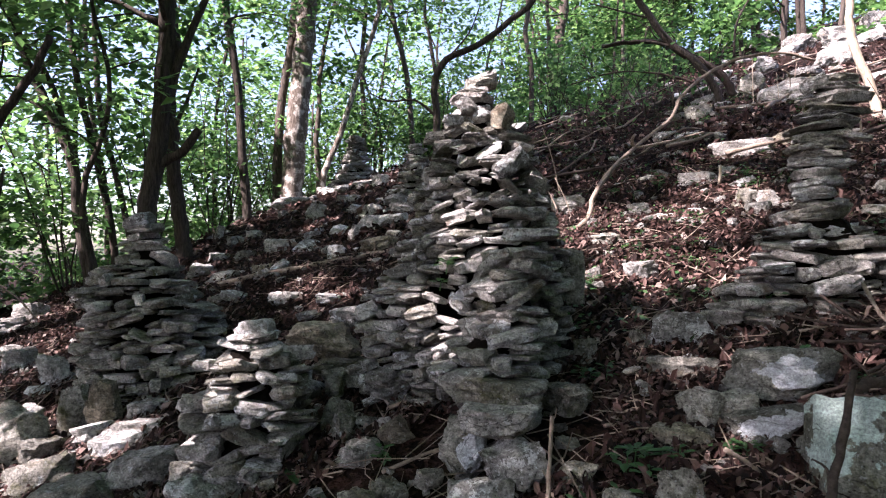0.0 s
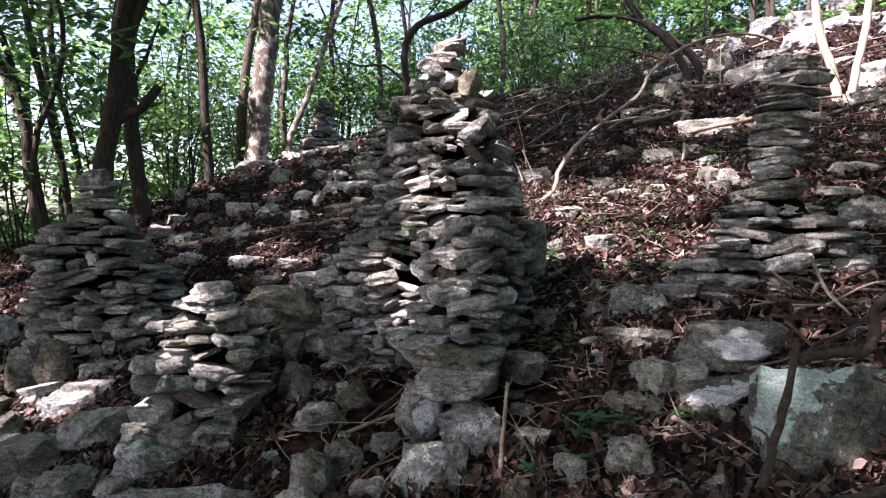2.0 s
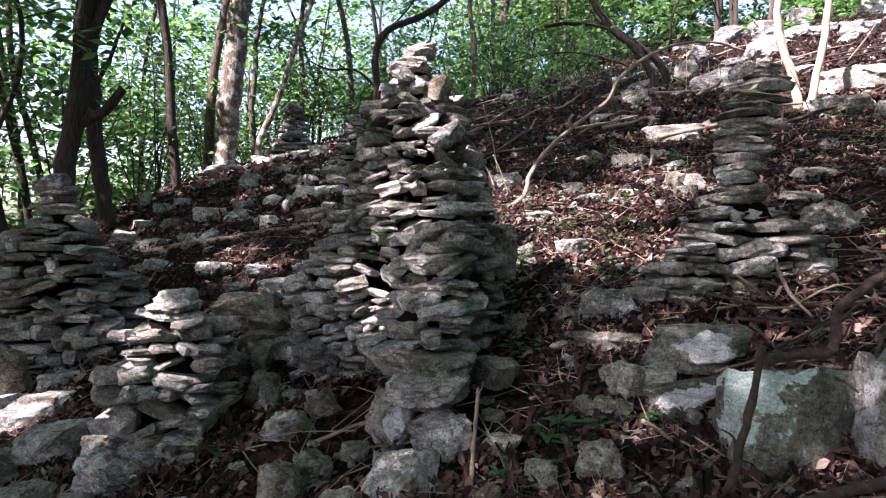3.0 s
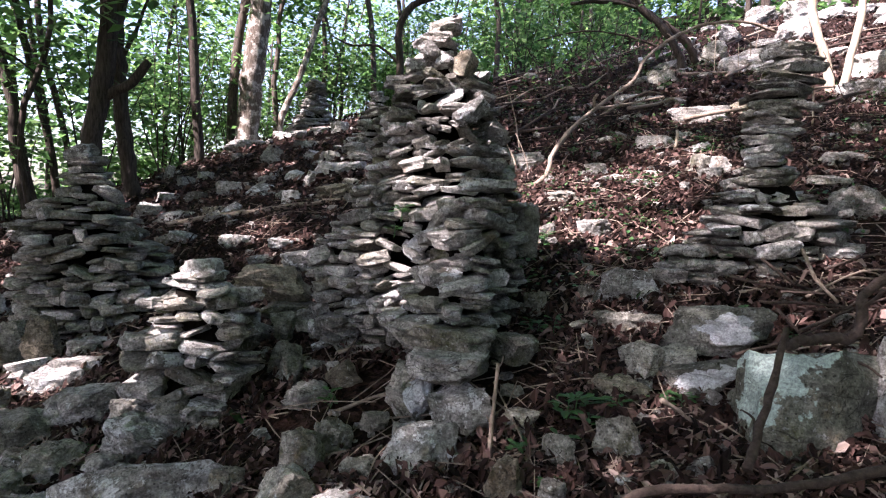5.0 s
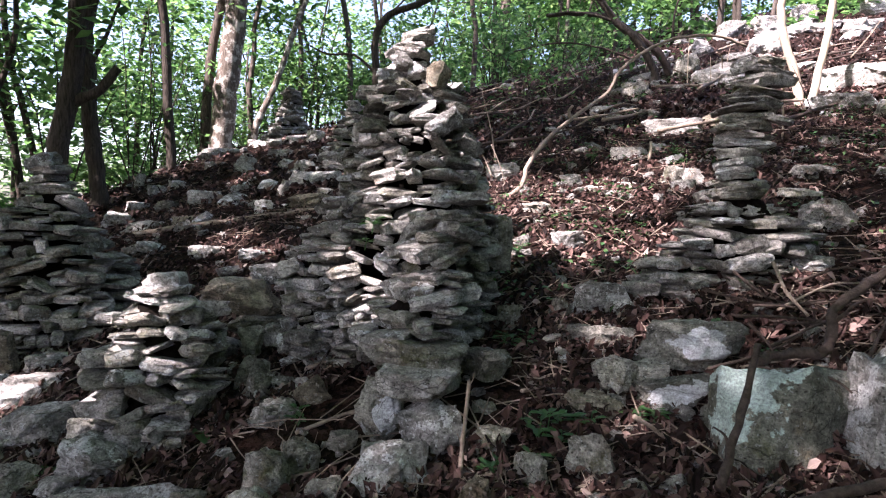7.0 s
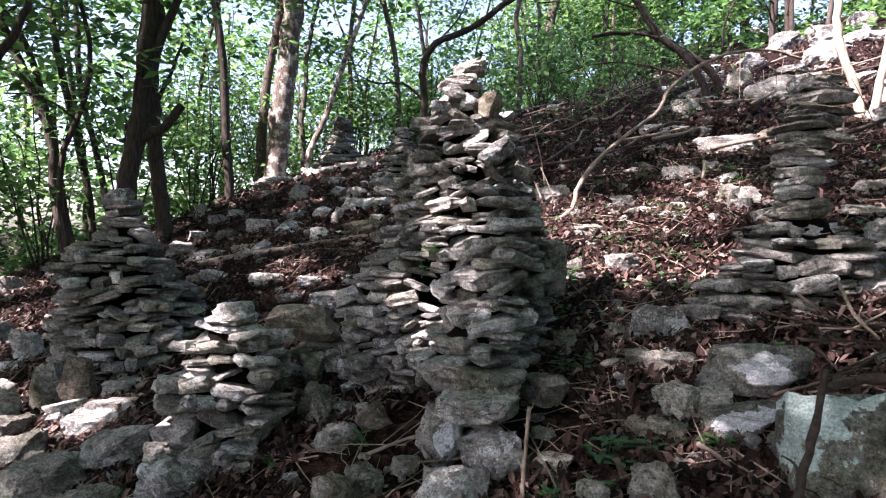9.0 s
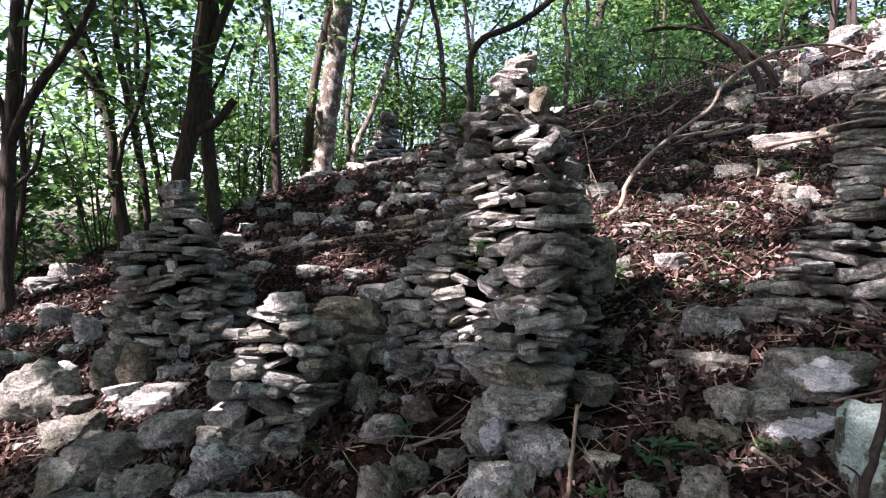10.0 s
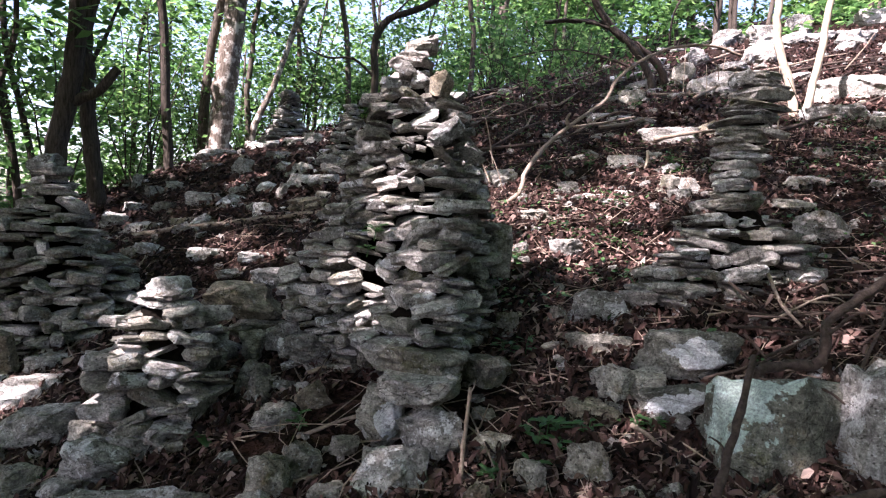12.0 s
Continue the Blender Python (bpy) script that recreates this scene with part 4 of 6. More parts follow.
# ---- leaves, crowns, sticks ----
SUN_SPOTS = [(1.1, 3.8, 1.35, 0.3), (1.25, 4.7, 1.55, 0.42), (2.0, 5.0, 1.8, 0.4), (0.95, 5.4, 1.7, 0.36), (1.7, 4.3, 1.55, 0.25), (1.5, 3.6, 1.35, 0.22), (-1.0, 2.5, 1.08, 0.11), (0.12, 3.02, 2.3, 0.2),
             (-1.9, 3.0, 0.6, 0.2), (-2.3, 2.8, 0.5, 0.22), (-3.6, 4.6, 0.7, 0.6), (-4.6, 5.6, 0.8, 0.7), (-2.8, 6.4, 1.3, 0.22), (-2.6, 10.2, 2.3, 0.5), (-1.6, 10.6, 2.7, 0.45), (2.9, 6.6, 2.5, 0.4),
             (-2.7, 10.8, 3.6, 0.35), (-2.1, 10.6, 2.9, 0.3), (4.9, 7.1, 3.3, 0.8), (5.8, 7.2, 3.0, 0.6), (-0.3, 1.7, 0.55, 0.07), (-2.6, 3.3, 0.55, 0.28), (-1.15, 1.75, 0.4, 0.1), (-1.0, 4.6, 1.2, 0.14), (-1.8, 7.5, 1.8, 0.25), (-3.2, 5.4, 0.95, 0.2), (-0.2, 2.6, 1.3, 0.06), (-0.4, 4.3, 1.2, 0.16), (-1.3, 5.0, 1.2, 0.18), (-0.35, 3.4, 0.95, 0.12), (8.0, 11.0, 5.0, 1.6), (9.5, 14.0, 6.0, 2.4), (7.0, 16.0, 6.0, 1.6), (11.5, 17.0, 7.0, 2.6), (13.5, 20.0, 8.2, 3.0), (16.0, 24.0, 9.5, 3.4), (6.6, 9.6, 4.0, 1.0),
             (-5.2, 6.6, 3.4, 0.5), (-4.6, 7.0, 2.4, 0.4), (-6.2, 7.2, 3.3, 0.5), (-6.6, 8.5, 4.2, 0.6), (-5.6, 8.8, 2.6, 0.5), (-4.2, 8.8, 3.6, 0.5), (-7.4, 9.5, 3.0, 0.6), (-4.4, 5.9, 3.2, 0.35),
             (0.05, 2.75, 1.55, 0.07), (0.0, 2.72, 1.0, 0.06), (0.22, 2.8, 1.85, 0.07)]
npr = np.random.RandomState(5)


def lit_through(p, pad=0.05):
    """True for leaves that would stand between the sun and a sunny patch."""
    s = np.array(SUN_FROM)
    bad = np.zeros(len(p), bool)
    for x, y, z, r in SUN_SPOTS:
        v = p - (x, y, z)
        along = v @ s
        off = np.linalg.norm(v - along[:, None] * s, axis=1)
        bad |= (along > 0.5) & (off < r + pad)
    return bad


def leaf_cloud(centres, size, flat=0.45, at=(0, 0, 0)):
    """Many small pointed leaves, each folded along its midrib."""
    c = np.asarray(centres, float)
    c = c[~lit_through(c + at, 0.45 * size)]
    n = len(c)
    a = npr.uniform(0, 2 * np.pi, n)
    tilt = npr.normal(0, flat, n)
    u = np.stack([np.cos(a) * np.cos(tilt), np.sin(a) * np.cos(tilt), np.sin(tilt) - 0.25], 1)
    u /= np.linalg.norm(u, axis=1)[:, None]
    w = np.stack([-np.sin(a), np.cos(a), npr.normal(0, flat, n)], 1)
    w /= np.linalg.norm(w, axis=1)[:, None]
    s = size * npr.uniform(0.6, 1.3, n)[:, None]
    up = np.cross(u, w)
    v = np.stack([c - u * s * 0.5, c + w * s * 0.34 + up * s * 0.06, c + u * s * 0.55, c - w * s * 0.34 + up * s * 0.06], 1).reshape(-1, 3)
    i = np.arange(n)[:, None] * 4
    f = np.concatenate([i + [0, 1, 2], i + [0, 2, 3]], 1).reshape(-1, 3)
    return v, f


def leaf_object(name, centres, size, mat, parent=None, label="", flat=0.45):
    at = np.array(parent.matrix_basis.translation) if parent else np.zeros(3)
    v, f = leaf_cloud(centres, size, flat, at)
    return mesh_object(name, v.tolist(), f.tolist(), mat, parent, label)


def clumps(points, per, spread, flat=0.45):
    p = np.asarray(points, float)
    k = np.repeat(p, per, 0)
    return k + npr.normal(0, 1, k.shape) * (spread, spread, spread * flat)


def tree(points, r0, r1, mat, label, limbs, crown, spread, roof=0.0, leaf=0.1, per=70):
    """A trunk along points with limbs, thin boughs above and a crown of small leaves."""
    root = new("tree")
    base = Vector(points[0])
    root.matrix_basis = Matrix.Translation(base)
    tagged(root, label, "tree")
    seed = int(abs(points[1][0]) * 100)
    rnd = random.Random(seed)
    back = Matrix.Translation(-base)

    def add(name, line, a, b, sides=9):
        pts = [back @ p for p in line]
        rad = taper(len(pts), a, b)
        if name == "trunk":
            rad[0] *= 1.35
            rad[1] *= 1.12
        v, f = tube(pts, rad, sides, 0.07, seed)
        mesh_object(name, v, f, mat, root, smooth=True)

    line = bend(points, 4, r0 * 0.12, seed)
    add("trunk", line, r0, r1)
    for pts, a, b in limbs:
        add("limb", bend(pts, 4, a * 0.15, seed), a, b, 7)
    top = Vector(points[-1])
    ends = []
    for i in range(crown):
        t = rnd.uniform(0.55, 1.0)
        s = line[int(t * (len(line) - 1))]
        if s.z < gz(s.x, s.y) + 2.6:
            s = top
        d = Vector((rnd.gauss(0, 1), rnd.gauss(0, 1), rnd.uniform(0.0, 0.9)))
        e = s + d.normalized() * spread * rnd.uniform(0.5, 1.2)
        if i < 6:
            add("bough", bend([s, s.lerp(e, 0.5) + Vector((0, 0, 0.12)), e], 3, 0.02, i + seed), max(0.012, r1 * 0.4), 0.006, 5)
        ends += [e, s.lerp(e, 0.6)]
    c = clumps([back @ e for e in ends], per // 2, 0.36, 0.25)
    leaf_object("crown", c, leaf, GREEN, root)
    # unseen disc of leaves added at the top to shade the slope below
    if roof:
        k = int(roof * roof * 26)
        ang, rad = npr.uniform(0, 2 * np.pi, k), roof * np.sqrt(npr.uniform(0, 1, k))
        c = np.stack([rad * np.cos(ang), rad * np.sin(ang), npr.uniform(-0.6, 1.4, k)], 1) + np.array(back @ top)
        leaf_object("shade_crown", clumps(c, 34, 0.4), 0.15, GREEN, root)
    return root


def stick(name, points, r0, r1, mat, label, twigs=0):
    """A crooked piece of dead wood with knots and a few broken side twigs."""
    pts = bend(points, 4, r0 * 0.22, int(abs(points[0][0]) * 100))
    rnd = random.Random(int(abs(points[-1][1]) * 100))
    rad = [r * rnd.uniform(0.88, 1.14) for r in taper(len(pts), r0, r1)]
    pts = [Vector((p.x, p.y, max(p.z, gz(p.x, p.y) + r * 0.7))) for p, r in zip(pts, rad)]
    v, f = tube(pts, rad, 7, 0.05, 3)
    ob = tagged(mesh_object(name, v, f, mat, smooth=True), label, "branch" if "branch" in name or "limb" in name else "stick")
    for i in range(twigs):
        j = rnd.randrange(2, max(3, len(pts) - 1))
        d = (pts[j] - pts[j - 1]).normalized().lerp(Vector((rnd.gauss(0, 1), rnd.gauss(0, 1), rnd.gauss(0.3, 0.6))).normalized(), 0.6)
        e = pts[j] + d * r0 * rnd.uniform(5, 16)
        line = bend([pts[j], pts[j].lerp(e, 0.5) + Vector((0, 0, r0)), e], 3, r0 * 0.3, i)
        v, f = tube(line, taper(len(line), r1 * 0.5, r1 * 0.18), 5, 0, i)
        mesh_object("twig", v, f, mat, ob, smooth=True)
    return ob


# ---- trees, fallen limbs and sticks ----
tree([(-3.36, 6.47, 1.10), (-3.36, 6.47, 1.89), (-3.34, 6.48, 2.16), (-3.27, 6.48, 2.43), (-3.20, 6.49, 2.85), (-3.15, 6.49, 3.33), (-3.10, 6.50, 3.87), (-3.08, 6.50, 4.24), (-2.99, 6.52, 7.26), (-2.91, 6.53, 10.28)], 0.105, 0.080, BARK, 'dark crooked tree trunk with a sawn side limb', [([(-3.31, 6.48, 2.43), (-3.11, 6.49, 2.53), (-2.96, 6.49, 2.61), (-2.78, 6.50, 2.84)], 0.060, 0.045), ([(-3.14, 6.49, 3.21), (-2.97, 6.50, 3.57), (-2.83, 6.51, 3.90), (-2.65, 6.52, 4.28)], 0.055, 0.035)], 14, 1.6, 3.4)
tree([(-3.39, 7.37, 1.34), (-3.39, 7.37, 1.56), (-3.43, 7.37, 1.99), (-3.49, 7.37, 2.54), (-3.49, 7.38, 2.95), (-3.51, 7.38, 3.44), (-3.43, 7.39, 3.98), (-3.48, 7.39, 4.60), (-3.57, 7.40, 7.07), (-3.66, 7.40, 9.55)], 0.095, 0.060, BARK, 'slim dark tree trunk with reddish bark', [([(-3.48, 7.38, 3.02), (-3.31, 7.39, 3.36), (-3.15, 7.40, 3.77)], 0.030, 0.015)], 14, 1.6)
tree([(-3.35, 9.48, 1.87), (-3.35, 9.48, 2.26), (-3.40, 9.48, 3.23), (-3.44, 9.49, 4.11), (-3.55, 9.49, 4.99), (-3.58, 9.50, 5.43), (-3.65, 9.50, 7.63), (-3.72, 9.51, 9.83)], 0.075, 0.050, BARK, 'thin straight forest tree at the crest', [], 14, 1.6)
tree([(-2.97, 10.69, 2.20), (-2.97, 10.69, 2.59), (-2.92, 10.70, 3.22), (-2.83, 10.71, 3.91), (-2.70, 10.72, 4.89), (-2.60, 10.74, 5.88), (-2.41, 10.76, 9.72), (-2.22, 10.78, 13.56)], 0.200, 0.160, SUNPATCHBARK, 'stout tree with rough grey bark and painted pale sun patches', [], 26, 2.4, 4)
tree([(-3.29, 10.88, 2.03), (-3.29, 10.88, 2.57), (-3.24, 10.89, 3.46), (-3.15, 10.90, 4.26), (-2.97, 10.92, 5.16), (-2.88, 10.93, 5.97), (-2.74, 10.94, 8.43), (-2.61, 10.95, 10.90)], 0.090, 0.060, GREYBARK, 'slim tree beside the stout one', [], 14, 1.6)
tree([(-2.42, 10.71, 2.37), (-2.42, 10.71, 2.75), (-2.23, 10.73, 3.22), (-2.07, 10.73, 3.57), (-1.74, 10.75, 4.57), (-1.58, 10.76, 4.96), (-1.42, 10.77, 5.45), (-1.34, 10.78, 5.84), (-1.19, 10.79, 7.48), (-1.04, 10.80, 9.11)], 0.060, 0.030, SUNPATCHBARK, 'leaning thin tree with pale sun patches painted into its bark', [], 8, 1.6)
tree([(-0.34, 8.59, 2.23), (-0.34, 8.59, 2.78), (-0.32, 8.59, 3.37), (-0.34, 8.59, 3.76), (-0.16, 8.60, 4.11), (0.32, 8.62, 4.31), (0.76, 8.64, 4.64), (1.08, 8.65, 4.90), (1.37, 8.66, 5.59), (1.66, 8.68, 6.28)], 0.055, 0.035, BARK, 'arching dark sapling behind the tall cairn', [([(-0.34, 8.59, 3.33), (-0.61, 8.58, 3.55), (-0.97, 8.57, 3.55), (-1.24, 8.56, 3.67)], 0.022, 0.010), ([(-0.16, 8.60, 4.11), (0.16, 8.62, 4.46), (0.33, 8.63, 4.85)], 0.015, 0.008)], 5, 1.6)
tree([(3.01, 19.14, 4.61), (3.01, 19.14, 6.69), (3.13, 19.15, 7.73), (3.30, 19.17, 8.94), (3.51, 19.19, 12.23), (3.73, 19.21, 15.51)], 0.160, 0.130, GREYBARK, 'straight tree on the far side of the crest', [], 20, 2.5)
tree([(4.59, 6.88, 2.52), (4.59, 6.88, 2.57), (4.56, 6.89, 2.83), (4.49, 6.92, 3.19), (4.37, 6.95, 3.55), (4.33, 6.97, 3.85), (4.35, 6.98, 4.18), (4.40, 7.01, 5.55), (4.44, 7.03, 6.92)], 0.058, 0.035, PALEBARK, 'forked sapling with pale sunlit peeled stems', [([(4.58, 6.88, 2.64), (4.69, 6.88, 2.83), (4.77, 6.89, 3.20), (4.86, 6.90, 3.60), (4.90, 6.92, 3.93), (4.97, 6.92, 4.26)], 0.050, 0.035)], 6, 1.6)
tree([(6.01, 7.18, 3.04), (6.01, 7.18, 3.24), (6.02, 7.19, 3.52), (5.99, 7.21, 3.79), (5.97, 7.24, 4.35), (5.95, 7.27, 5.72), (5.93, 7.30, 7.10)], 0.060, 0.045, PALEBARK, 'short pale stem at the rock ledge', [], 6, 1.6)
tree([(-4.54, 7.43, 1.09), (-4.54, 7.43, 1.25), (-4.65, 7.43, 1.89), (-4.71, 7.43, 2.38), (-4.92, 7.43, 3.36), (-5.15, 7.43, 3.93), (-5.48, 7.42, 4.42), (-5.76, 7.42, 5.44), (-6.04, 7.41, 6.45)], 0.050, 0.030, BARK, 'thin leaning sapling in the thicket', [], 8, 1.6)
tree([(-4.65, 8.03, 1.12), (-4.65, 8.03, 1.76), (-4.81, 8.03, 2.66), (-4.97, 8.03, 3.42), (-5.10, 8.03, 4.18), (-5.16, 8.04, 4.93), (-5.21, 8.04, 6.58), (-5.26, 8.05, 8.22)], 0.050, 0.035, BARK, 'thin leaning sapling in the thicket', [], 8, 1.6)
tree([(-4.63, 8.43, 1.14), (-4.63, 8.43, 1.68), (-4.81, 8.43, 2.63), (-4.99, 8.43, 3.39), (-5.04, 8.44, 4.29), (-5.05, 8.44, 5.08), (-5.07, 8.45, 6.73), (-5.09, 8.45, 8.38)], 0.045, 0.030, BARK, 'thin leaning sapling in the thicket', [], 8, 1.6)
tree([(-4.39, 5.28, 0.58), (-4.39, 5.28, 1.35), (-4.38, 5.29, 1.81), (-4.39, 5.31, 2.17), (-4.36, 5.33, 2.53), (-4.30, 5.36, 4.18), (-4.24, 5.39, 5.83)], 0.075, 0.050, BARK, 'forked dark tree at the edge of the thicket', [([(-4.39, 5.31, 2.16), (-4.17, 5.34, 2.64), (-3.99, 5.37, 2.92), (-3.79, 5.40, 3.21), (-3.65, 5.42, 3.52)], 0.050, 0.030), ([(-4.39, 5.31, 2.22), (-4.44, 5.32, 2.48), (-4.58, 5.32, 2.89)], 0.040, 0.020), ([(-4.40, 5.29, 1.76), (-4.15, 5.32, 1.97), (-4.06, 5.34, 2.33)], 0.025, 0.012)], 10, 1.6)
tree([(-4.41, 7.08, 1.05), (-4.41, 7.08, 1.32), (-4.53, 7.10, 1.99), (-4.58, 7.12, 2.60), (-4.79, 7.12, 3.14), (-5.04, 7.13, 3.74), (-5.19, 7.14, 4.15), (-5.44, 7.15, 5.75), (-5.69, 7.16, 7.36)], 0.060, 0.040, BARK, 'dark curved tree among saplings', [([(-4.62, 7.13, 2.87), (-4.90, 7.12, 3.27), (-5.31, 7.10, 3.47)], 0.025, 0.012)], 10, 1.6)
tree([(-2.02, 12.43, 2.64), (-2.02, 12.43, 3.10), (-1.93, 12.44, 4.01), (-1.96, 12.45, 5.16), (-1.83, 12.47, 6.53), (-1.73, 12.48, 8.72), (-1.64, 12.49, 10.92)], 0.050, 0.040, GREYBARK, 'thin pale tree behind the crest', [], 10, 1.6)
tree([(1.62, 14.07, 4.04), (1.62, 14.07, 4.45), (1.65, 14.08, 5.48), (1.54, 14.08, 6.25), (1.63, 14.09, 7.02), (1.80, 14.11, 10.31), (1.96, 14.13, 13.60)], 0.060, 0.050, GREYBARK, 'thin tree behind the crest', [], 10, 1.6)
tree([(-1.02, 12.97, 3.07), (-1.02, 12.97, 3.60), (-1.07, 12.98, 4.92), (-1.22, 12.98, 5.75), (-1.40, 12.98, 6.71), (-1.69, 12.99, 9.98), (-1.97, 12.99, 13.26)], 0.060, 0.050, GREYBARK, 'thin tree behind the crest', [], 10, 1.6)
tree([(4.23, 10.21, 3.52), (4.23, 10.21, 3.77), (4.14, 10.20, 4.00), (3.87, 10.18, 4.36), (3.50, 10.16, 4.64), (3.14, 10.13, 5.10), (2.86, 10.11, 5.55), (2.68, 10.09, 6.01), (2.45, 10.07, 7.34), (2.22, 10.05, 8.67)], 0.070, 0.045, BARK, 'leaning dark tree on the upper slope', [([(3.55, 10.16, 4.62), (3.14, 10.14, 4.71), (2.68, 10.11, 4.73), (2.36, 10.09, 4.66)], 0.030, 0.015), ([(3.14, 10.13, 5.10), (2.77, 10.11, 5.19), (2.13, 10.07, 5.37)], 0.020, 0.010), ([(4.49, 10.22, 4.45), (4.55, 10.21, 5.00), (4.87, 10.23, 5.55), (5.06, 10.23, 5.92)], 0.020, 0.012)], 9, 1.6)
stick('dead_tree', [(4.68, 10.67, 3.91), (4.48, 10.66, 4.26), (4.17, 10.66, 4.49), (3.89, 10.65, 4.66), (3.56, 10.64, 4.85), (2.98, 10.62, 4.88), (2.45, 10.60, 4.82)], 0.075, 0.03, WETWOOD, 'dark fallen tree arching over the slope', 3)
stick('fallen_limb', [(3.99, 10.35, 4.05), (3.35, 10.32, 4.24), (2.60, 10.30, 4.29), (1.85, 10.27, 4.11)], 0.020, 0.010, WETWOOD, 'thin dark dead limb on the upper slope', 2)
stick('bent_branch', [(0.89, 5.07, 1.61), (1.04, 5.12, 1.72), (1.16, 5.43, 1.93), (1.43, 5.84, 2.21), (1.72, 6.15, 2.43), (2.06, 6.47, 2.67), (2.28, 6.67, 2.84), (2.44, 6.88, 3.08), (2.75, 7.09, 3.33), (3.16, 7.31, 3.56), (3.54, 7.42, 3.67), (3.91, 7.44, 3.67), (4.22, 7.45, 3.58)], 0.021, 0.017, TWIG, 'long bent pale dead branch propped over the slope', 2)
stick('side_twig', [(1.72, 6.15, 2.43), (1.69, 6.13, 2.51), (1.72, 6.10, 2.56)], 0.020, 0.012, TWIG, 'broken twig stub of the bent branch', 0)
stick('dead_branch', [(1.73, 6.05, 2.42), (2.13, 6.27, 2.51), (2.52, 6.48, 2.62)], 0.014, 0.008, TWIG, 'thin straight dead branch lying on the slope', 1)
stick('log', [(-2.25, 5.54, 1.13), (-1.83, 5.60, 1.22), (-1.37, 5.61, 1.29), (-1.16, 5.57, 1.37), (-0.88, 5.57, 1.43), (-0.60, 5.63, 1.50)], 0.027, 0.019, TWIG, 'long weathered log lying across the litter', 2)
stick('branch', [(0.42, 1.29, 0.82), (0.48, 1.30, 0.85), (0.54, 1.31, 0.87), (0.71, 1.32, 0.87), (0.87, 1.33, 0.87), (1.02, 1.34, 0.89), (1.21, 1.37, 0.91)], 0.010, 0.012, WETWOOD, 'dark knotty branch lying before the rocks', 1)
stick('stick', [(0.88, 1.53, 0.82), (0.95, 1.61, 0.90), (1.03, 1.69, 1.00), (1.12, 1.79, 1.14)], 0.014, 0.010, WETWOOD, 'dark straight stick leaning on the lichen rock', 1)
stick('branch', [(1.15, 1.83, 1.08), (1.21, 1.85, 1.09), (1.30, 1.86, 1.10), (1.36, 1.85, 1.10), (1.40, 1.86, 1.15), (1.43, 1.90, 1.23), (1.57, 1.97, 1.29), (1.74, 2.06, 1.35), (1.96, 2.14, 1.43)], 0.017, 0.016, WETWOOD, 'crooked dark branch lying behind the boulders', 1)
stick('stick', [(0.25, 1.92, 0.66), (0.26, 1.96, 0.79), (0.27, 1.98, 0.88), (0.28, 2.00, 0.97)], 0.008, 0.007, TWIG, "thin bent stick leaning at the cairn's foot", 2)
stick('stick', [(1.61, 2.52, 1.33), (1.61, 2.42, 1.22), (1.67, 2.36, 1.13)], 0.008, 0.006, TWIG, 'thin stick leaning by the slender cairn', 1)
stick('stake', [(2.22, 5.37, 1.92), (2.24, 5.40, 2.15)], 0.016, 0.014, PALEBARK, 'short pale stake standing in the slope', 0)
stick('stick', [(1.33, 2.29, 1.14), (1.58, 2.32, 1.13), (1.84, 2.34, 1.10)], 0.006, 0.003, WETWOOD, 'thin dead stick in a tangle by the boulders', 1)
stick('stick', [(1.54, 2.32, 1.11), (1.80, 2.32, 1.11), (2.06, 2.32, 1.08)], 0.006, 0.003, WETWOOD, 'thin dead stick in a tangle by the boulders', 1)
stick('stick', [(1.48, 2.43, 1.16), (1.62, 2.41, 1.16), (1.76, 2.40, 1.14)], 0.006, 0.003, WETWOOD, 'thin dead stick in a tangle by the boulders', 1)
stick('stick', [(1.84, 2.44, 1.18), (1.99, 2.43, 1.15), (2.14, 2.41, 1.09)], 0.006, 0.003, WETWOOD, 'thin dead stick in a tangle by the boulders', 1)
stick('stick', [(1.34, 2.08, 1.07), (1.59, 2.21, 1.12), (1.86, 2.34, 1.16)], 0.006, 0.003, WETWOOD, 'thin dead stick in a tangle by the boulders', 1)
stick('stick', [(1.32, 2.19, 1.13), (1.35, 2.14, 1.09), (1.37, 2.08, 1.03)], 0.006, 0.003, WETWOOD, 'thin dead stick in a tangle by the boulders', 1)
stick('stick', [(3.20, 4.16, 1.84), (3.45, 4.24, 1.94), (3.72, 4.32, 1.99)], 0.006, 0.003, WETWOOD, 'thin dead stick in a tangle by the boulders', 1)
stick('stick', [(1.34, 1.86, 1.03), (1.38, 1.82, 1.03), (1.41, 1.77, 1.00)], 0.006, 0.003, WETWOOD, 'thin dead stick in a tangle by the boulders', 1)
stick('stick', [(0.49, 2.54, 0.78), (0.66, 2.56, 0.78), (0.81, 2.59, 0.75)], 0.009, 0.005, TWIG, 'thin dead stick lying on the litter', 1)
stick('stick', [(0.58, 2.34, 0.84), (0.68, 2.36, 0.79), (0.76, 2.38, 0.72)], 0.009, 0.005, TWIG, 'thin dead stick lying on the litter', 1)
stick('stick', [(0.52, 2.33, 0.73), (0.59, 2.36, 0.80), (0.64, 2.39, 0.86)], 0.009, 0.005, TWIG, 'thin dead stick lying on the litter', 1)
stick('stick', [(-0.33, 2.33, 0.67), (-0.16, 2.36, 0.73), (-0.02, 2.38, 0.77)], 0.009, 0.005, TWIG, 'thin dead stick lying on the litter', 1)
stick('stick', [(-2.05, 2.81, 0.45), (-1.91, 2.84, 0.50), (-1.80, 2.87, 0.51)], 0.009, 0.005, TWIG, 'thin dead stick lying on the litter', 1)
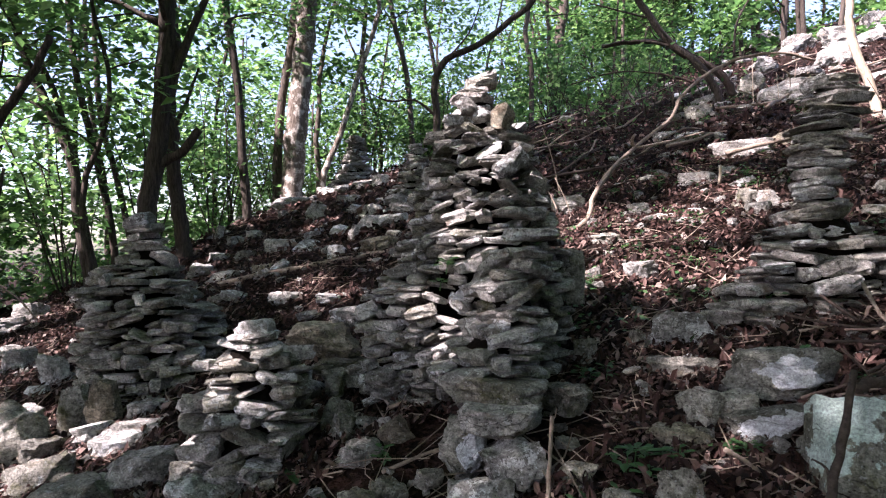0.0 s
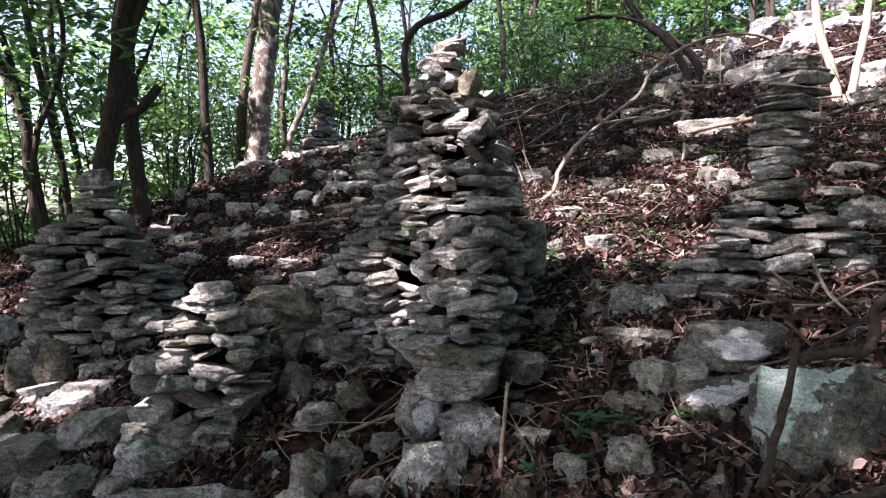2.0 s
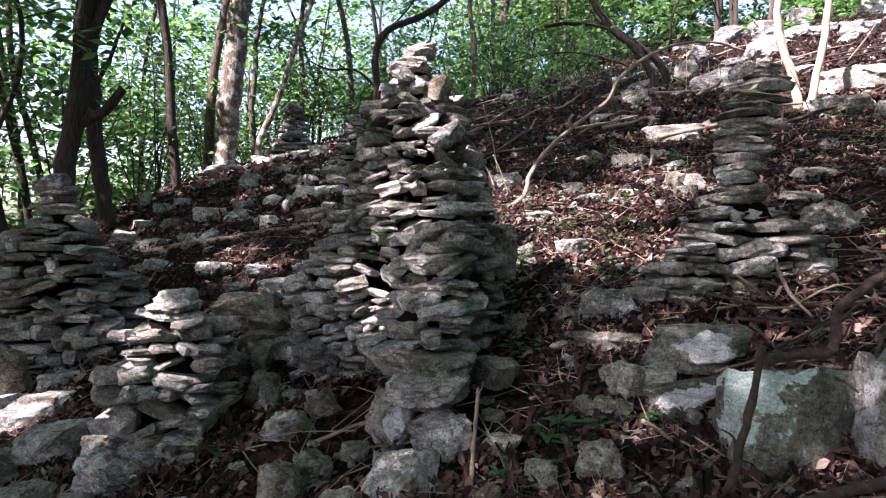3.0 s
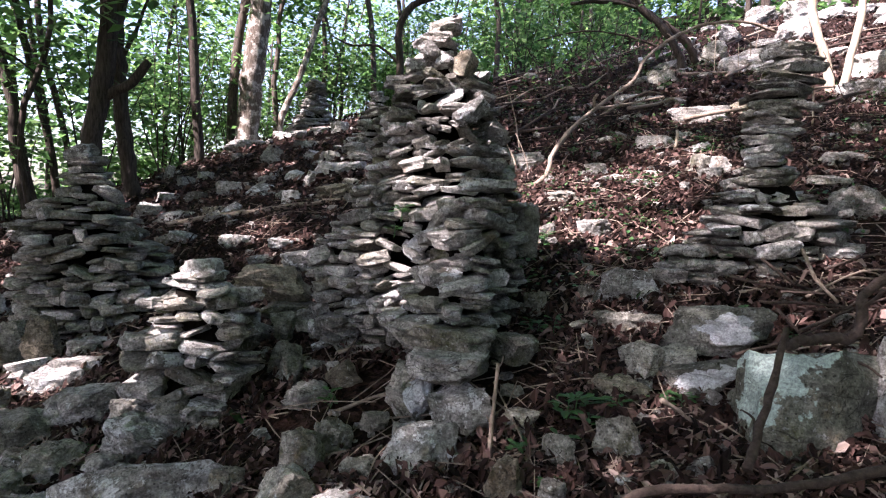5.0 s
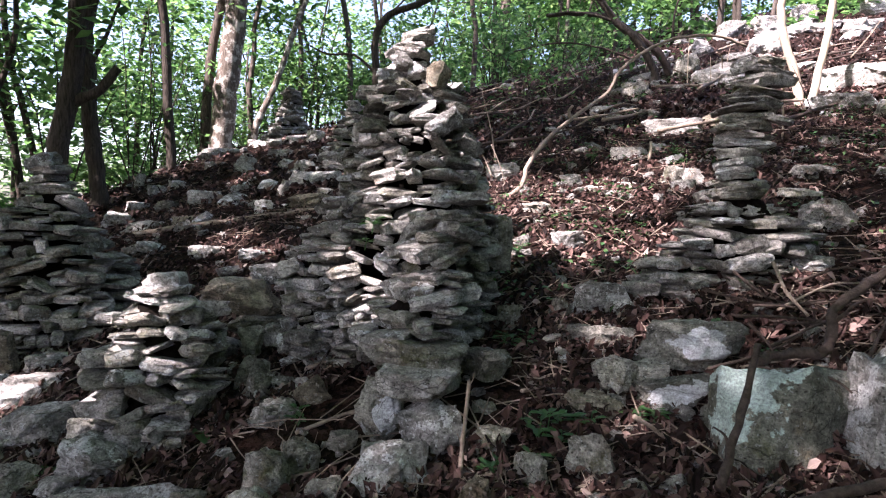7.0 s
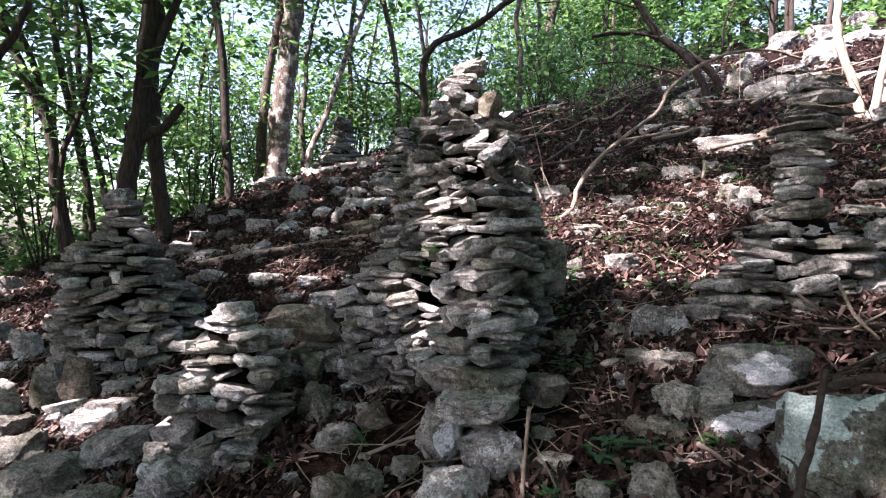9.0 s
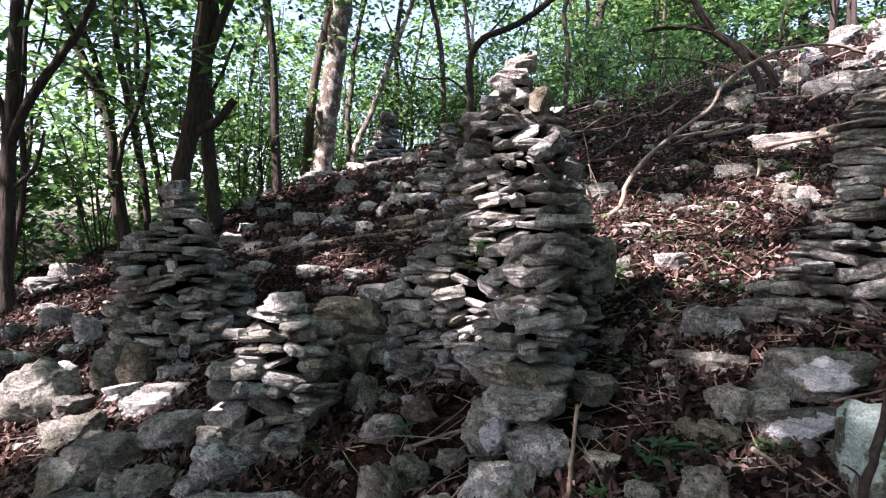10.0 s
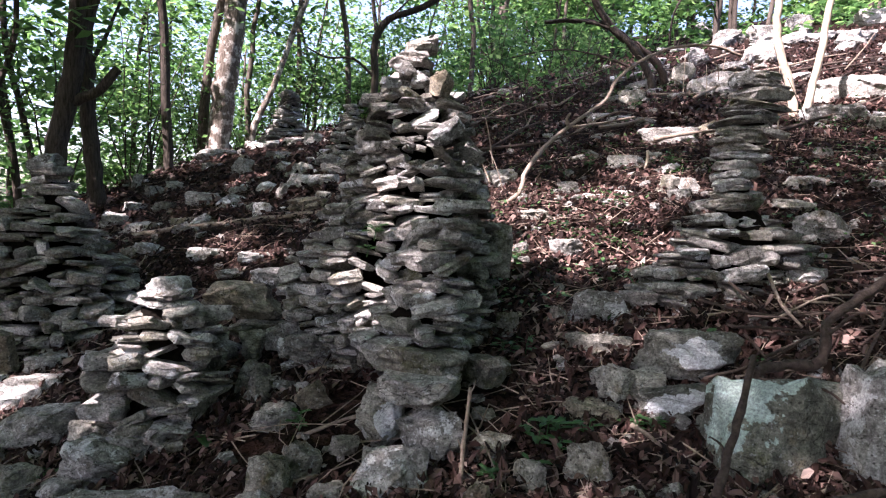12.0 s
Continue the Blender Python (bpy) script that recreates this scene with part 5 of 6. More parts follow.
stick('stick', [(-0.42, 2.85, 0.84), (-0.28, 2.88, 0.88), (-0.16, 2.91, 0.90)], 0.009, 0.005, TWIG, 'thin dead stick lying on the litter', 1)
stick('stick', [(-0.35, 2.74, 0.81), (-0.23, 2.77, 0.84), (-0.14, 2.80, 0.83)], 0.009, 0.005, TWIG, 'thin dead stick lying on the litter', 1)
stick('stick', [(0.43, 3.17, 1.07), (0.58, 3.21, 1.09), (0.69, 3.24, 1.08)], 0.009, 0.005, TWIG, 'thin dead stick lying on the litter', 1)
stick('stick', [(0.81, 1.94, 0.87), (0.90, 1.96, 0.81), (0.97, 1.97, 0.73)], 0.009, 0.005, TWIG, 'thin dead stick lying on the litter', 1)
stick('stick', [(0.87, 5.66, 1.82), (0.81, 5.74, 1.99), (0.71, 5.81, 2.11)], 0.009, 0.005, TWIG, 'thin dead stick lying on the litter', 1)
stick('stick', [(4.84, 6.48, 3.24), (5.08, 6.54, 3.49), (5.25, 6.60, 3.69)], 0.009, 0.005, TWIG, 'thin dead stick lying on the litter', 1)
stick('stick', [(3.32, 6.43, 3.22), (3.41, 6.48, 3.18), (3.45, 6.54, 3.07)], 0.009, 0.005, TWIG, 'thin dead stick lying on the litter', 1)
stick('stick', [(-3.69, 4.72, 1.33), (-3.54, 4.78, 1.19), (-3.44, 4.83, 1.01)], 0.009, 0.005, TWIG, 'thin dead stick lying on the litter', 1)
stick('stick', [(3.44, 7.73, 3.33), (3.63, 7.80, 3.28), (3.76, 7.87, 3.16)], 0.009, 0.005, TWIG, 'thin dead stick lying on the litter', 1)
stick('stick', [(2.15, 9.75, 3.38), (2.84, 9.88, 3.73), (3.46, 10.01, 4.00)], 0.009, 0.005, TWIG, 'thin dead stick lying on the litter', 1)
stick('stick', [(1.76, 9.21, 3.02), (2.10, 9.32, 3.19), (2.37, 9.42, 3.28)], 0.009, 0.005, TWIG, 'thin dead stick lying on the litter', 1)


# ---- the wood behind the crest, the thicket, and unseen trees added to shade the slope ----
def wood_tree(x, y, height, r, lean, seed, crown, spread, leaf, per, low=0.35):
    rnd = random.Random(seed)
    z = gz(x, y) - 0.1
    pts = [(x, y, z)]
    for k in range(1, 5):
        t = k / 4
        pts.append((x + lean * height * t * t + rnd.uniform(-0.15, 0.15), y + rnd.uniform(-0.2, 0.2), z + height * t))
    root = new("tree")
    root.matrix_basis = pose(x, y, z)
    tagged(root, rnd.choice(("slender forest tree with light green leaves", "thin leafy tree behind the crest", "young deciduous tree with a loose crown")), "tree", "trees of the wood")
    line = bend(pts, 4, 0.03, seed)
    back = Vector((x, y, z))
    v, f = tube([p - back for p in line], taper(len(line), r, r * 0.35), 7, 0.05, seed)
    mesh_object("trunk", v, f, rnd.choice((BARK, BARK, GREYBARK)), root, smooth=True)
    ends = []
    for i in range(crown):
        s = line[int(rnd.uniform(low, 1.0) * (len(line) - 1))]
        d = Vector((rnd.gauss(0, 1), rnd.gauss(0, 1), rnd.uniform(-0.2, 0.7))).normalized()
        e = s + d * spread * rnd.uniform(0.4, 1.1)
        if i < 5:
            b = bend([s, s.lerp(e, 0.5) + Vector((0, 0, 0.1)), e], 3, 0.02, i)
            v, f = tube([p - back for p in b], taper(len(b), r * 0.3, 0.008), 5, 0, i)
            mesh_object("bough", v, f, BARK, root, smooth=True)
        ends += [e - back, s.lerp(e, 0.6) - back]
    leaf_object("crown", clumps(ends, per, 0.34, 0.24), leaf, GREEN, root, flat=0.32)


def crest_y(x):
    return 13.5 + 0.9 * max(x, -14) + 2.0 * max(x - 6, 0) + 0.9 * min(max(x + 3, -8), 0)


rw = random.Random(77)
for i in range(60):
    x = rw.uniform(-16, 8)
    y = max(8.0, crest_y(x)) + rw.uniform(0.5, 13)
    if x < -4:
        y = rw.uniform(9.5, 24)
    wood_tree(x, y, rw.uniform(5, 10), rw.uniform(0.03, 0.085), rw.uniform(-0.25, 0.28), 900 + i, 15, 1.9, 0.17 if x < -3 else 0.15, 58 if x < -3 else 40, 0.1)
for i in range(22):
    x = rw.uniform(2.0, 15)
    y = 15.0 + 0.95 * x + rw.uniform(0, 9)
    wood_tree(x, y, rw.uniform(4, 8), rw.uniform(0.03, 0.1), rw.uniform(-0.16, 0.16), 1100 + i, 20, 1.8, 0.2, 16, 0.15)
# unseen trees added behind and beside the path to close off low sky light
for i in range(40):
    a = rw.uniform(math.radians(265), math.radians(375)) if i % 4 else rw.uniform(math.radians(150), math.radians(185))
    d = rw.uniform(7.5, 12)
    wood_tree(d * math.cos(a) * 1.1 - 1, d * math.sin(a), rw.uniform(6, 9), rw.uniform(0.05, 0.11), rw.uniform(-0.1, 0.1), 1200 + i, 30, 1.7, 0.34, 13, 0.05)


for i in range(12):
    at = (rw.uniform(-6.5, -0.3), rw.uniform(13.5, 20), rw.uniform(5, 9), rw.uniform(0.03, 0.07), rw.uniform(-0.2, 0.2))
    if i % 12 in (0, 3, 5, 8, 10):
        wood_tree(*at, 1500 + i, 24, 1.5, 0.17, 22, 0.05)
for i in range(9):
    x = rw.uniform(4.5, 10)
    wood_tree(x, crest_y(x) + rw.uniform(0.5, 5), rw.uniform(5, 9), rw.uniform(0.04, 0.09), rw.uniform(-0.2, 0.2), 1600 + i, 26, 2.0, 0.24, 26, 0.05)
# young leafy trees at the edge of the thicket
for i in range(11):
    x = rw.uniform(-8.0, -3.9)
    at = (x, 5.4 - 0.25 * (x + 4) + rw.uniform(0, 3.2), rw.uniform(3.2, 5.5), rw.uniform(0.02, 0.04), rw.uniform(-0.2, 0.2))
    if i % 4 != 1:
        wood_tree(*at, 1400 + i, 20, 1.2, 0.15, 18, 0.28)
# unseen trees added on the bank above the path, blocking sky from the right
for i in range(12):
    wood_tree(rw.uniform(6.0, 9.0), rw.uniform(-4, 4.5), rw.uniform(8, 11), rw.uniform(0.06, 0.12), rw.uniform(-0.1, 0.02), 1300 + i, 40, 1.8, 0.34, 18, 0.1)


def shrub(x, y, h, seed, n=420, leaf=0.085):
    rnd = random.Random(seed)
    z = gz(x, y) - 0.05
    root = new("shrub")
    root.matrix_basis = pose(x, y, z)
    tagged(root, "leafy green shrub in the thicket under the trees", "shrub", "shrubs of the thicket")
    ends = []
    for i in range(5):
        e = Vector((rnd.gauss(0, 0.45), rnd.gauss(0, 0.45), h * rnd.uniform(0.55, 1.0)))
        b = bend([Vector((rnd.uniform(-0.1, 0.1), rnd.uniform(-0.1, 0.1), 0)), e * 0.5 + Vector((0, 0, 0.15)), e], 3, 0.03, seed + i)
        v, f = tube(b, taper(len(b), 0.014, 0.005), 5, 0, i)
        mesh_object("stem", v, f, BARK, root, smooth=True)
        ends += [e, e * 0.75, e * 0.5]
    leaf_object("foliage", clumps(ends, n // 15, 0.3, 0.6), leaf, GREEN, root)


for i in range(60):
    x = rw.uniform(-12, 0.5)
    y = max(7.6, crest_y(x)) + rw.uniform(0.8, 6)
    if x < -4.2:
        y = rw.uniform(7.2, 14)
    shrub(x, y, rw.uniform(1.2, 3.0), 400 + i, 700, 0.1)
for i in range(9):
    shrub(-6.2 - 0.5 * i, 9.0 + (i * 37 % 10) * 0.4, 1.5 + (i * 53 % 10) * 0.12, 470 + i, 700, 0.1)
for i in range(13):
    x = rw.uniform(0.3, 7.5)
    shrub(x, crest_y(x) + rw.uniform(-1.2, 3), rw.uniform(1.2, 2.4), 480 + i, 240, 0.16)


# leafy bushes on the upper bank round the fallen tree
for i in range(7):
    shrub(2.0 + 0.4 * i, 10.2 + (i * 37 % 10) * 0.16 + 0.1 * i, 0.9 + (i * 53 % 10) * 0.07, 610 + i, 150, 0.1)
# unseen thicket added behind and beside the path to hold back low side light
for i in range(44):
    a = math.radians(272 + 105 * i / 43)
    d = 5.2 + (i * 29 % 10) * 0.3
    shrub(d * math.cos(a), d * math.sin(a) * 0.9 - 0.3, 2.6 + (i * 53 % 10) * 0.2, 560 + i, 900, 0.3)
# trees along the bright top of the bank
for i in range(30):
    y = rw.uniform(19, 32)
    wood_tree(y * rw.uniform(0.4, 0.86), y, rw.uniform(6, 11), rw.uniform(0.05, 0.12), rw.uniform(-0.15, 0.15), 1700 + i, 30, 2.2, 0.26, 26, 0.0)


def shade_tree(x, y, height, r, seed, reach, n, label, over=(0.0, 0.0)):
    """An unseen grown tree, added so that its wide crown shades the slope."""
    rnd = random.Random(seed)
    z = gz(x, y) - 0.1
    root = new("tree")
    root.matrix_basis = pose(x, y, z)
    tagged(root, label, "tree", "tall trees round the slope")
    pts = [(0, 0, 0), (0.1, 0.05, height * 0.35), (-0.1, 0.1, height * 0.7), (0.15, 0, height)]
    line = bend(pts, 5, 0.03, seed)
    v, f = tube(line, taper(len(line), r, r * 0.4), 10, 0.05, seed)
    mesh_object("trunk", v, f, GREYBARK, root, smooth=True)
    ends = []
    for i in range(9):
        s = line[int((0.55 + 0.05 * i) * (len(line) - 1)) if i < 9 else -1]
        a = i * 2.4 + rnd.uniform(-0.4, 0.4)
        e = s + Vector((math.cos(a) * reach + over[0], math.sin(a) * reach + over[1], rnd.uniform(0.6, 1.8)))
        b = bend([s, s.lerp(e, 0.5) + Vector((0, 0, 0.3)), e], 4, 0.05, i)
        v, f = tube(b, taper(len(b), r * 0.4, 0.02), 6, 0.05, i)
        mesh_object("limb", v, f, GREYBARK, root, smooth=True)
    k = n // 40
    ang, rad = npr.uniform(0, 2 * np.pi, k), reach * 1.25 * np.sqrt(npr.uniform(0, 1, k))
    c = np.stack([over[0] + rad * np.cos(ang), over[1] + rad * np.sin(ang), height * 0.78 + npr.uniform(-0.9, 1.8, k)], 1)
    leaf_object("crown", clumps(c, 40, 0.42), 0.16, GREEN, root)


# all stand out of view, set to block sun and sky light
TALL = "tall unseen deciduous tree added to shade the slope"
shade_tree(-4.6, -0.6, 7.5, 0.16, 1, 3.2, 17500, TALL)
shade_tree(-7.2, 1.8, 9.0, 0.18, 2, 3.6, 8000, TALL)
shade_tree(-5.8, 4.6, 8.0, 0.15, 3, 4.0, 12000, TALL)
shade_tree(-9.5, 6.5, 9.5, 0.17, 5, 3.6, 8000, TALL)
shade_tree(-1.2, -2.4, 10.0, 0.2, 8, 2.8, 8000, TALL, (0.6, 5.0))
shade_tree(1.8, -3.4, 8.0, 0.17, 9, 3.2, 3600, TALL)
shade_tree(5.2, 3.0, 8.0, 0.17, 11, 3.2, 11000, TALL)
shade_tree(5.4, -0.8, 8.5, 0.18, 12, 3.6, 11000, TALL)



# ---- leaf litter, twigs, pebbles and seedlings ----
def strewn(n, seed, near=1.2, far=9.0):
    """Places on the slope, thicker near the path."""
    r = np.random.RandomState(seed)
    y = near + (far - near) * r.uniform(0, 1, n) ** 1.9
    x = r.uniform(-1, 1, n) * (np.abs(y) * 0.88 + (0.4 if far > 0 else 4.0))
    return x, y


def dead_leaves(n, seed, size, near=1.1, far=8.0, name="leaf_litter"):
    r = np.random.RandomState(seed)
    x, y = strewn(n, seed, near, far)
    keep = value_noise(x * 1.3, y * 1.3, 9) + r.uniform(-0.35, 0.35, n) > np.where(y < 3.2, -0.42, -0.3)
    x, y = x[keep], y[keep]
    n = len(x)
    z = ground(x, y) + r.uniform(0.002, 0.04, n)
    a, s = r.uniform(0, 2 * np.pi, n), size * r.uniform(0.55, 1.35, n)
    tx, ty = r.normal(0, 0.6, n), r.normal(0, 0.55, n)
    u = np.stack([np.cos(a), np.sin(a), tx + 0.187 * np.cos(a) + 0.27 * np.sin(a)], 1)
    w = np.stack([-np.sin(a), np.cos(a), ty - 0.187 * np.sin(a) + 0.27 * np.cos(a)], 1)
    up = np.cross(u, w)
    c = np.stack([x, y, z], 1)
    s = s[:, None]
    curl = r.uniform(-0.25, 0.5, n)[:, None] * s
    wid = r.uniform(0.2, 0.34, n)[:, None] * s
    pts = [c - u * s * 0.5 + up * curl * 0.5, c - u * s * 0.15 + w * wid + up * curl * 0.6, c + u * s * 0.22 + w * wid * 0.85 + up * curl, c + u * s * 0.55 + up * curl * 0.4, c + u * s * 0.22 - w * wid * 0.85 + up * curl, c - u * s * 0.15 - w * wid + up * curl * 0.6]
    v = np.stack(pts, 1).reshape(-1, 3)
    i = np.arange(n)[:, None] * 6
    f = np.concatenate([i + [0, 3, 2, 1], i + [0, 5, 4, 3]], 1).reshape(-1, 4)
    ob = mesh_object("leaf_litter", v.tolist(), f.tolist(), DEAD)
    tagged(ob, "dry reddish brown fallen leaves strewn over the slope", "leaves", kind="stuff")


dead_leaves(22000, 3, 0.045)
dead_leaves(70000, 6, 0.032)
dead_leaves(30000, 4, 0.08, 6.5, 19.0)
dead_leaves(16000, 5, 0.06, 1.2, -6.0)


def twig_litter(n, seed):
    r = random.Random(seed)
    xs, ys = strewn(n, seed + 1, 1.2, 11)
    verts, faces = [], []
    for x, y in zip(xs, ys):
        a, length = r.uniform(0, 6.3), r.uniform(0.08, 0.5)
        q = []
        for t in (-0.5, 0.0, 0.5):
            px, py = x + math.cos(a) * length * t, y + math.sin(a) * length * t
            q.append((px + r.uniform(-0.02, 0.02), py + r.uniform(-0.02, 0.02), gz(px, py) + r.uniform(0.01, 0.05)))
        rad = r.uniform(0.0015, 0.0042)
        v, f = tube(q, [rad, rad * 0.9, rad * 0.5], 4)
        k = len(verts)
        verts += v
        faces += [tuple(k + j for j in face) for face in f]
    ob = mesh_object("twig_litter", verts, faces, TWIG)
    tagged(ob, "thin dry twigs scattered over the leaf litter", "twigs", kind="stuff")


twig_litter(2600, 8)


def fallen_branches(n, seed):
    """Single dead branches strewn over the upper slope."""
    r = random.Random(seed)
    for i in range(n):
        x, y = r.uniform(0.6, 8.5), r.uniform(6.0, 15)
        a, length = r.uniform(-0.5, 0.9) + r.choice((0, 0.6)), r.uniform(0.8, 2.4)
        q = []
        for t in (-0.5, -0.1, 0.25, 0.5):
            px, py = x + math.cos(a) * length * t, y + math.sin(a) * length * t
            q.append((px, py, gz(px, py) + 0.03 + r.uniform(0, 0.16)))
        stick("dead_branch", q, r.uniform(0.012, 0.028), 0.007, r.choice((TWIG, TWIG, WETWOOD)), "dead branch lying among leaves on the upper slope", 2)


fallen_branches(46, 19)


def dead_stems(n, seed):
    """Thin bare stems standing in the litter of the upper bank."""
    r = random.Random(seed)
    for i in range(n):
        x, y = r.uniform(0.9, 6.5), r.uniform(4.2, 12)
        z, h = gz(x, y), r.uniform(0.25, 0.8)
        a, b = r.gauss(0, 0.18) * h, r.gauss(0, 0.18) * h
        stick("bare_sapling", [(x, y, z - 0.03), (x + a * 0.4, y + b * 0.5, z + h * 0.5), (x + a, y + b, z + h)], r.uniform(0.005, 0.009), 0.003, r.choice((TWIG, PALEBARK, WETWOOD)), "thin bare dead sapling standing in the litter", r.choice((0, 1, 2)))


dead_stems(14, 27)


def stick_tangle(n, seed):
    """Thin crossed sticks heaped behind the boulders."""
    r = random.Random(seed)
    for i in range(n):
        x, y = r.uniform(1.3, 2.3), r.uniform(2.15, 2.75)
        a, length = r.gauss(0.1, 0.6), r.uniform(0.25, 0.75)
        q = []
        for t in (-0.5, 0.0, 0.5):
            px, py = x + math.cos(a) * length * t, y + math.sin(a) * length * t
            q.append((px, py, gz(px, py) + r.uniform(0.02, 0.13)))
        stick("stick", q, r.uniform(0.004, 0.008), 0.003, r.choice((WETWOOD, WETWOOD, TWIG)), "thin dead stick in a tangle by the boulders", r.choice((0, 1)))


stick_tangle(18, 33)


def scree(n, seed):
    """Broken slabs on the sunlit top of the bank."""
    r = random.Random(seed)
    for i in range(n):
        x = r.uniform(4.5, 13)
        y = 7.0 + 0.9 * (x - 4.5) + r.uniform(0.5, 9)
        w = r.uniform(0.25, 0.8)
        rock(x, y, gz(x, y) - 0.06, w, w * r.uniform(0.5, 0.8), w * r.uniform(0.25, 0.5), r.uniform(0, 180), r.choice((PALE, PALE, STONE)), 700 + i, (r.uniform(-10, 10), r.uniform(-12, 12)), "pale broken slab on top of the bank", 0.5)


scree(52, 5)


def pebble_field(n, seed):
    """Broken stones half sunk in the litter."""
    r = random.Random(seed)
    xs, ys = strewn(n, seed + 1, 1.3, 15)
    verts, faces = [], []
    src = SLABS["grey_limestone"]
    for x, y in zip(xs, ys):
        me = r.choice(src)
        s = r.uniform(0.02, 0.09) * (1 + 0.07 * y)
        m = pose(x, y, gz(x, y) - s * 0.12, r.uniform(-25, 25), r.uniform(-25, 25), r.uniform(0, 360)) @ Matrix.Diagonal((s, s * r.uniform(0.6, 1), s * r.uniform(0.3, 0.6), 1))
        k = len(verts)
        verts += [m @ v.co for v in me.vertices]
        faces += [tuple(k + j for j in p.vertices) for p in me.polygons]
    ob = mesh_object("rubble", verts, faces, STONE)
    tagged(ob, "small broken stones half sunk in the litter", "rubble", kind="stuff")


pebble_field(1100, 12)


def strewn_stones(n, seed, x0, x1, y0, y1, w0, w1, kinds, label):
    """Single flat stones lying about on the slope."""
    r = random.Random(seed)
    for i in range(n):
        x, y = r.uniform(x0, x1), r.uniform(y0, y1)
        if abs(x) < 0.75 and 1.9 < y < 3.7 or abs(x + 1.95) < 0.55 and 3.2 < y < 4.5 or abs(x + 0.9) < 0.4 and 2.2 < y < 3:
            continue
        w = r.uniform(w0, w1)
        ob = new("stone", r.choice(SLABS[r.choice(kinds)]))
        ob.matrix_basis = pose(x, y, gz(x, y) - 0.02, r.uniform(-14, 14) + 9, r.uniform(-16, 16) - 6, r.uniform(0, 360)) @ Matrix.Diagonal((w, w * r.uniform(0.55, 0.85), w * r.uniform(0.2, 0.4), 1))
        tagged(ob, label, "stone", "loose stones on the slope")


LOOSE = ("grey_limestone", "mossy_limestone", "lichen_limestone")
strewn_stones(30, 71, -1.8, -0.2, 6.2, 9.0, 0.16, 0.4, LOOSE, "loose flat grey stone in a tumbled heap")
strewn_stones(34, 72, -4.5, -0.5, 4.3, 10.5, 0.12, 0.34, LOOSE, "loose grey stone half sunk in litter")
strewn_stones(44, 73, 0.6, 5.0, 3.2, 9.0, 0.1, 0.34, LOOSE, "loose grey stone half sunk in litter")
strewn_stones(60, 74, -2.4, 1.6, 1.4, 3.4, 0.07, 0.2, LOOSE, "small broken grey stone among dead leaves")
strewn_stones(45, 75, -3.6, -0.8, 1.6, 4.2, 0.12, 0.34, LOOSE, "flat mossy stone on the lower slope")
strewn_stones(26, 76, 2.0, 7.0, 6.0, 13.0, 0.2, 0.5, LOOSE, "loose grey stone on the upper slope")


def ground_herbs(n, seed):
    """Low green leaves that sprout through the litter."""
    r = np.random.RandomState(seed)
    k = n // 9
    x = r.uniform(-0.2, 6.5, k)
    y = 3.0 + 9 * r.uniform(0, 1, k) ** 1.3
    ok = value_noise(x * 1.1, y * 1.1, 21) > -0.05
    x, y = x[ok], y[ok]
    c = clumps(np.stack([x, y, ground(x, y) + 0.05], 1), 9, 0.09, 0.35)
    ob = leaf_object("ground_herbs", c, 0.034, HERB)
    tagged(ob, "low green herbs sprouting through the leaf litter", "plants", kind="stuff")


ground_herbs(8000, 6)


def fallen_leaf(x, y, size, turn, mat, label):
    """One large leaf lying on the litter."""
    a = [(-0.5, 0, 0.02), (-0.3, 0.2, 0.07), (0.05, 0.27, 0.08), (0.35, 0.14, 0.05), (0.55, 0, 0.0), (0.35, -0.14, 0.05), (0.05, -0.27, 0.08), (-0.3, -0.2, 0.07)]
    ob = mesh_object("fallen_leaf", a, [(0, 4, 3, 2, 1), (0, 7, 6, 5, 4)], mat)
    ob.matrix_basis = pose(x, y, gz(x, y) + 0.03, 22, -10, turn) @ Matrix.Diagonal((size, size, size, 1))
    tagged(ob, label, "leaf")


fallen_leaf(-0.70, 2.40, 0.13, 120, HERB, "large pale green leaf lying on brown litter")
fallen_leaf(0.62, 2.95, 0.1, 30, WARM, "yellowed leaf lying on dark soil")


def seedling(x, y, seed, n=7, size=0.06, h=0.08, z=None):
    rnd = random.Random(seed)
    z = gz(x, y) - 0.01 if z is None else z
    root = new("seedling")
    root.matrix_basis = pose(x, y, z)
    tagged(root, "small green woodland seedling growing in the litter", "plant", "seedlings")
    v, f = tube([(0, 0, 0), (0.005, 0, h * 0.6), (0.01, 0.005, h)], [0.003, 0.0025, 0.0015], 4)
    mesh_object("stem", v, f, HERB, root)
    for i in range(n):
        a = i * 2.4 + rnd.uniform(-0.4, 0.4)
        s = size * rnd.uniform(0.6, 1.2)
        d, w = Vector((math.cos(a), math.sin(a), rnd.uniform(-0.1, 0.35))), Vector((-math.sin(a), math.cos(a), 0))
        o = Vector((0, 0, h * rnd.uniform(0.55, 1.0))) + d * 0.01
        up = Vector((0, 0, s * 0.07))
        pts = [o, o + d * s * 0.35 + w * s * 0.27 + up, o + d * s * 0.75 + w * s * 0.2 + up, o + d * s - up, o + d * s * 0.75 - w * s * 0.2 + up, o + d * s * 0.35 - w * s * 0.27 + up]
        mesh_object("leaf", pts, [(0, 3, 2, 1), (0, 5, 4, 3)], HERB, root)


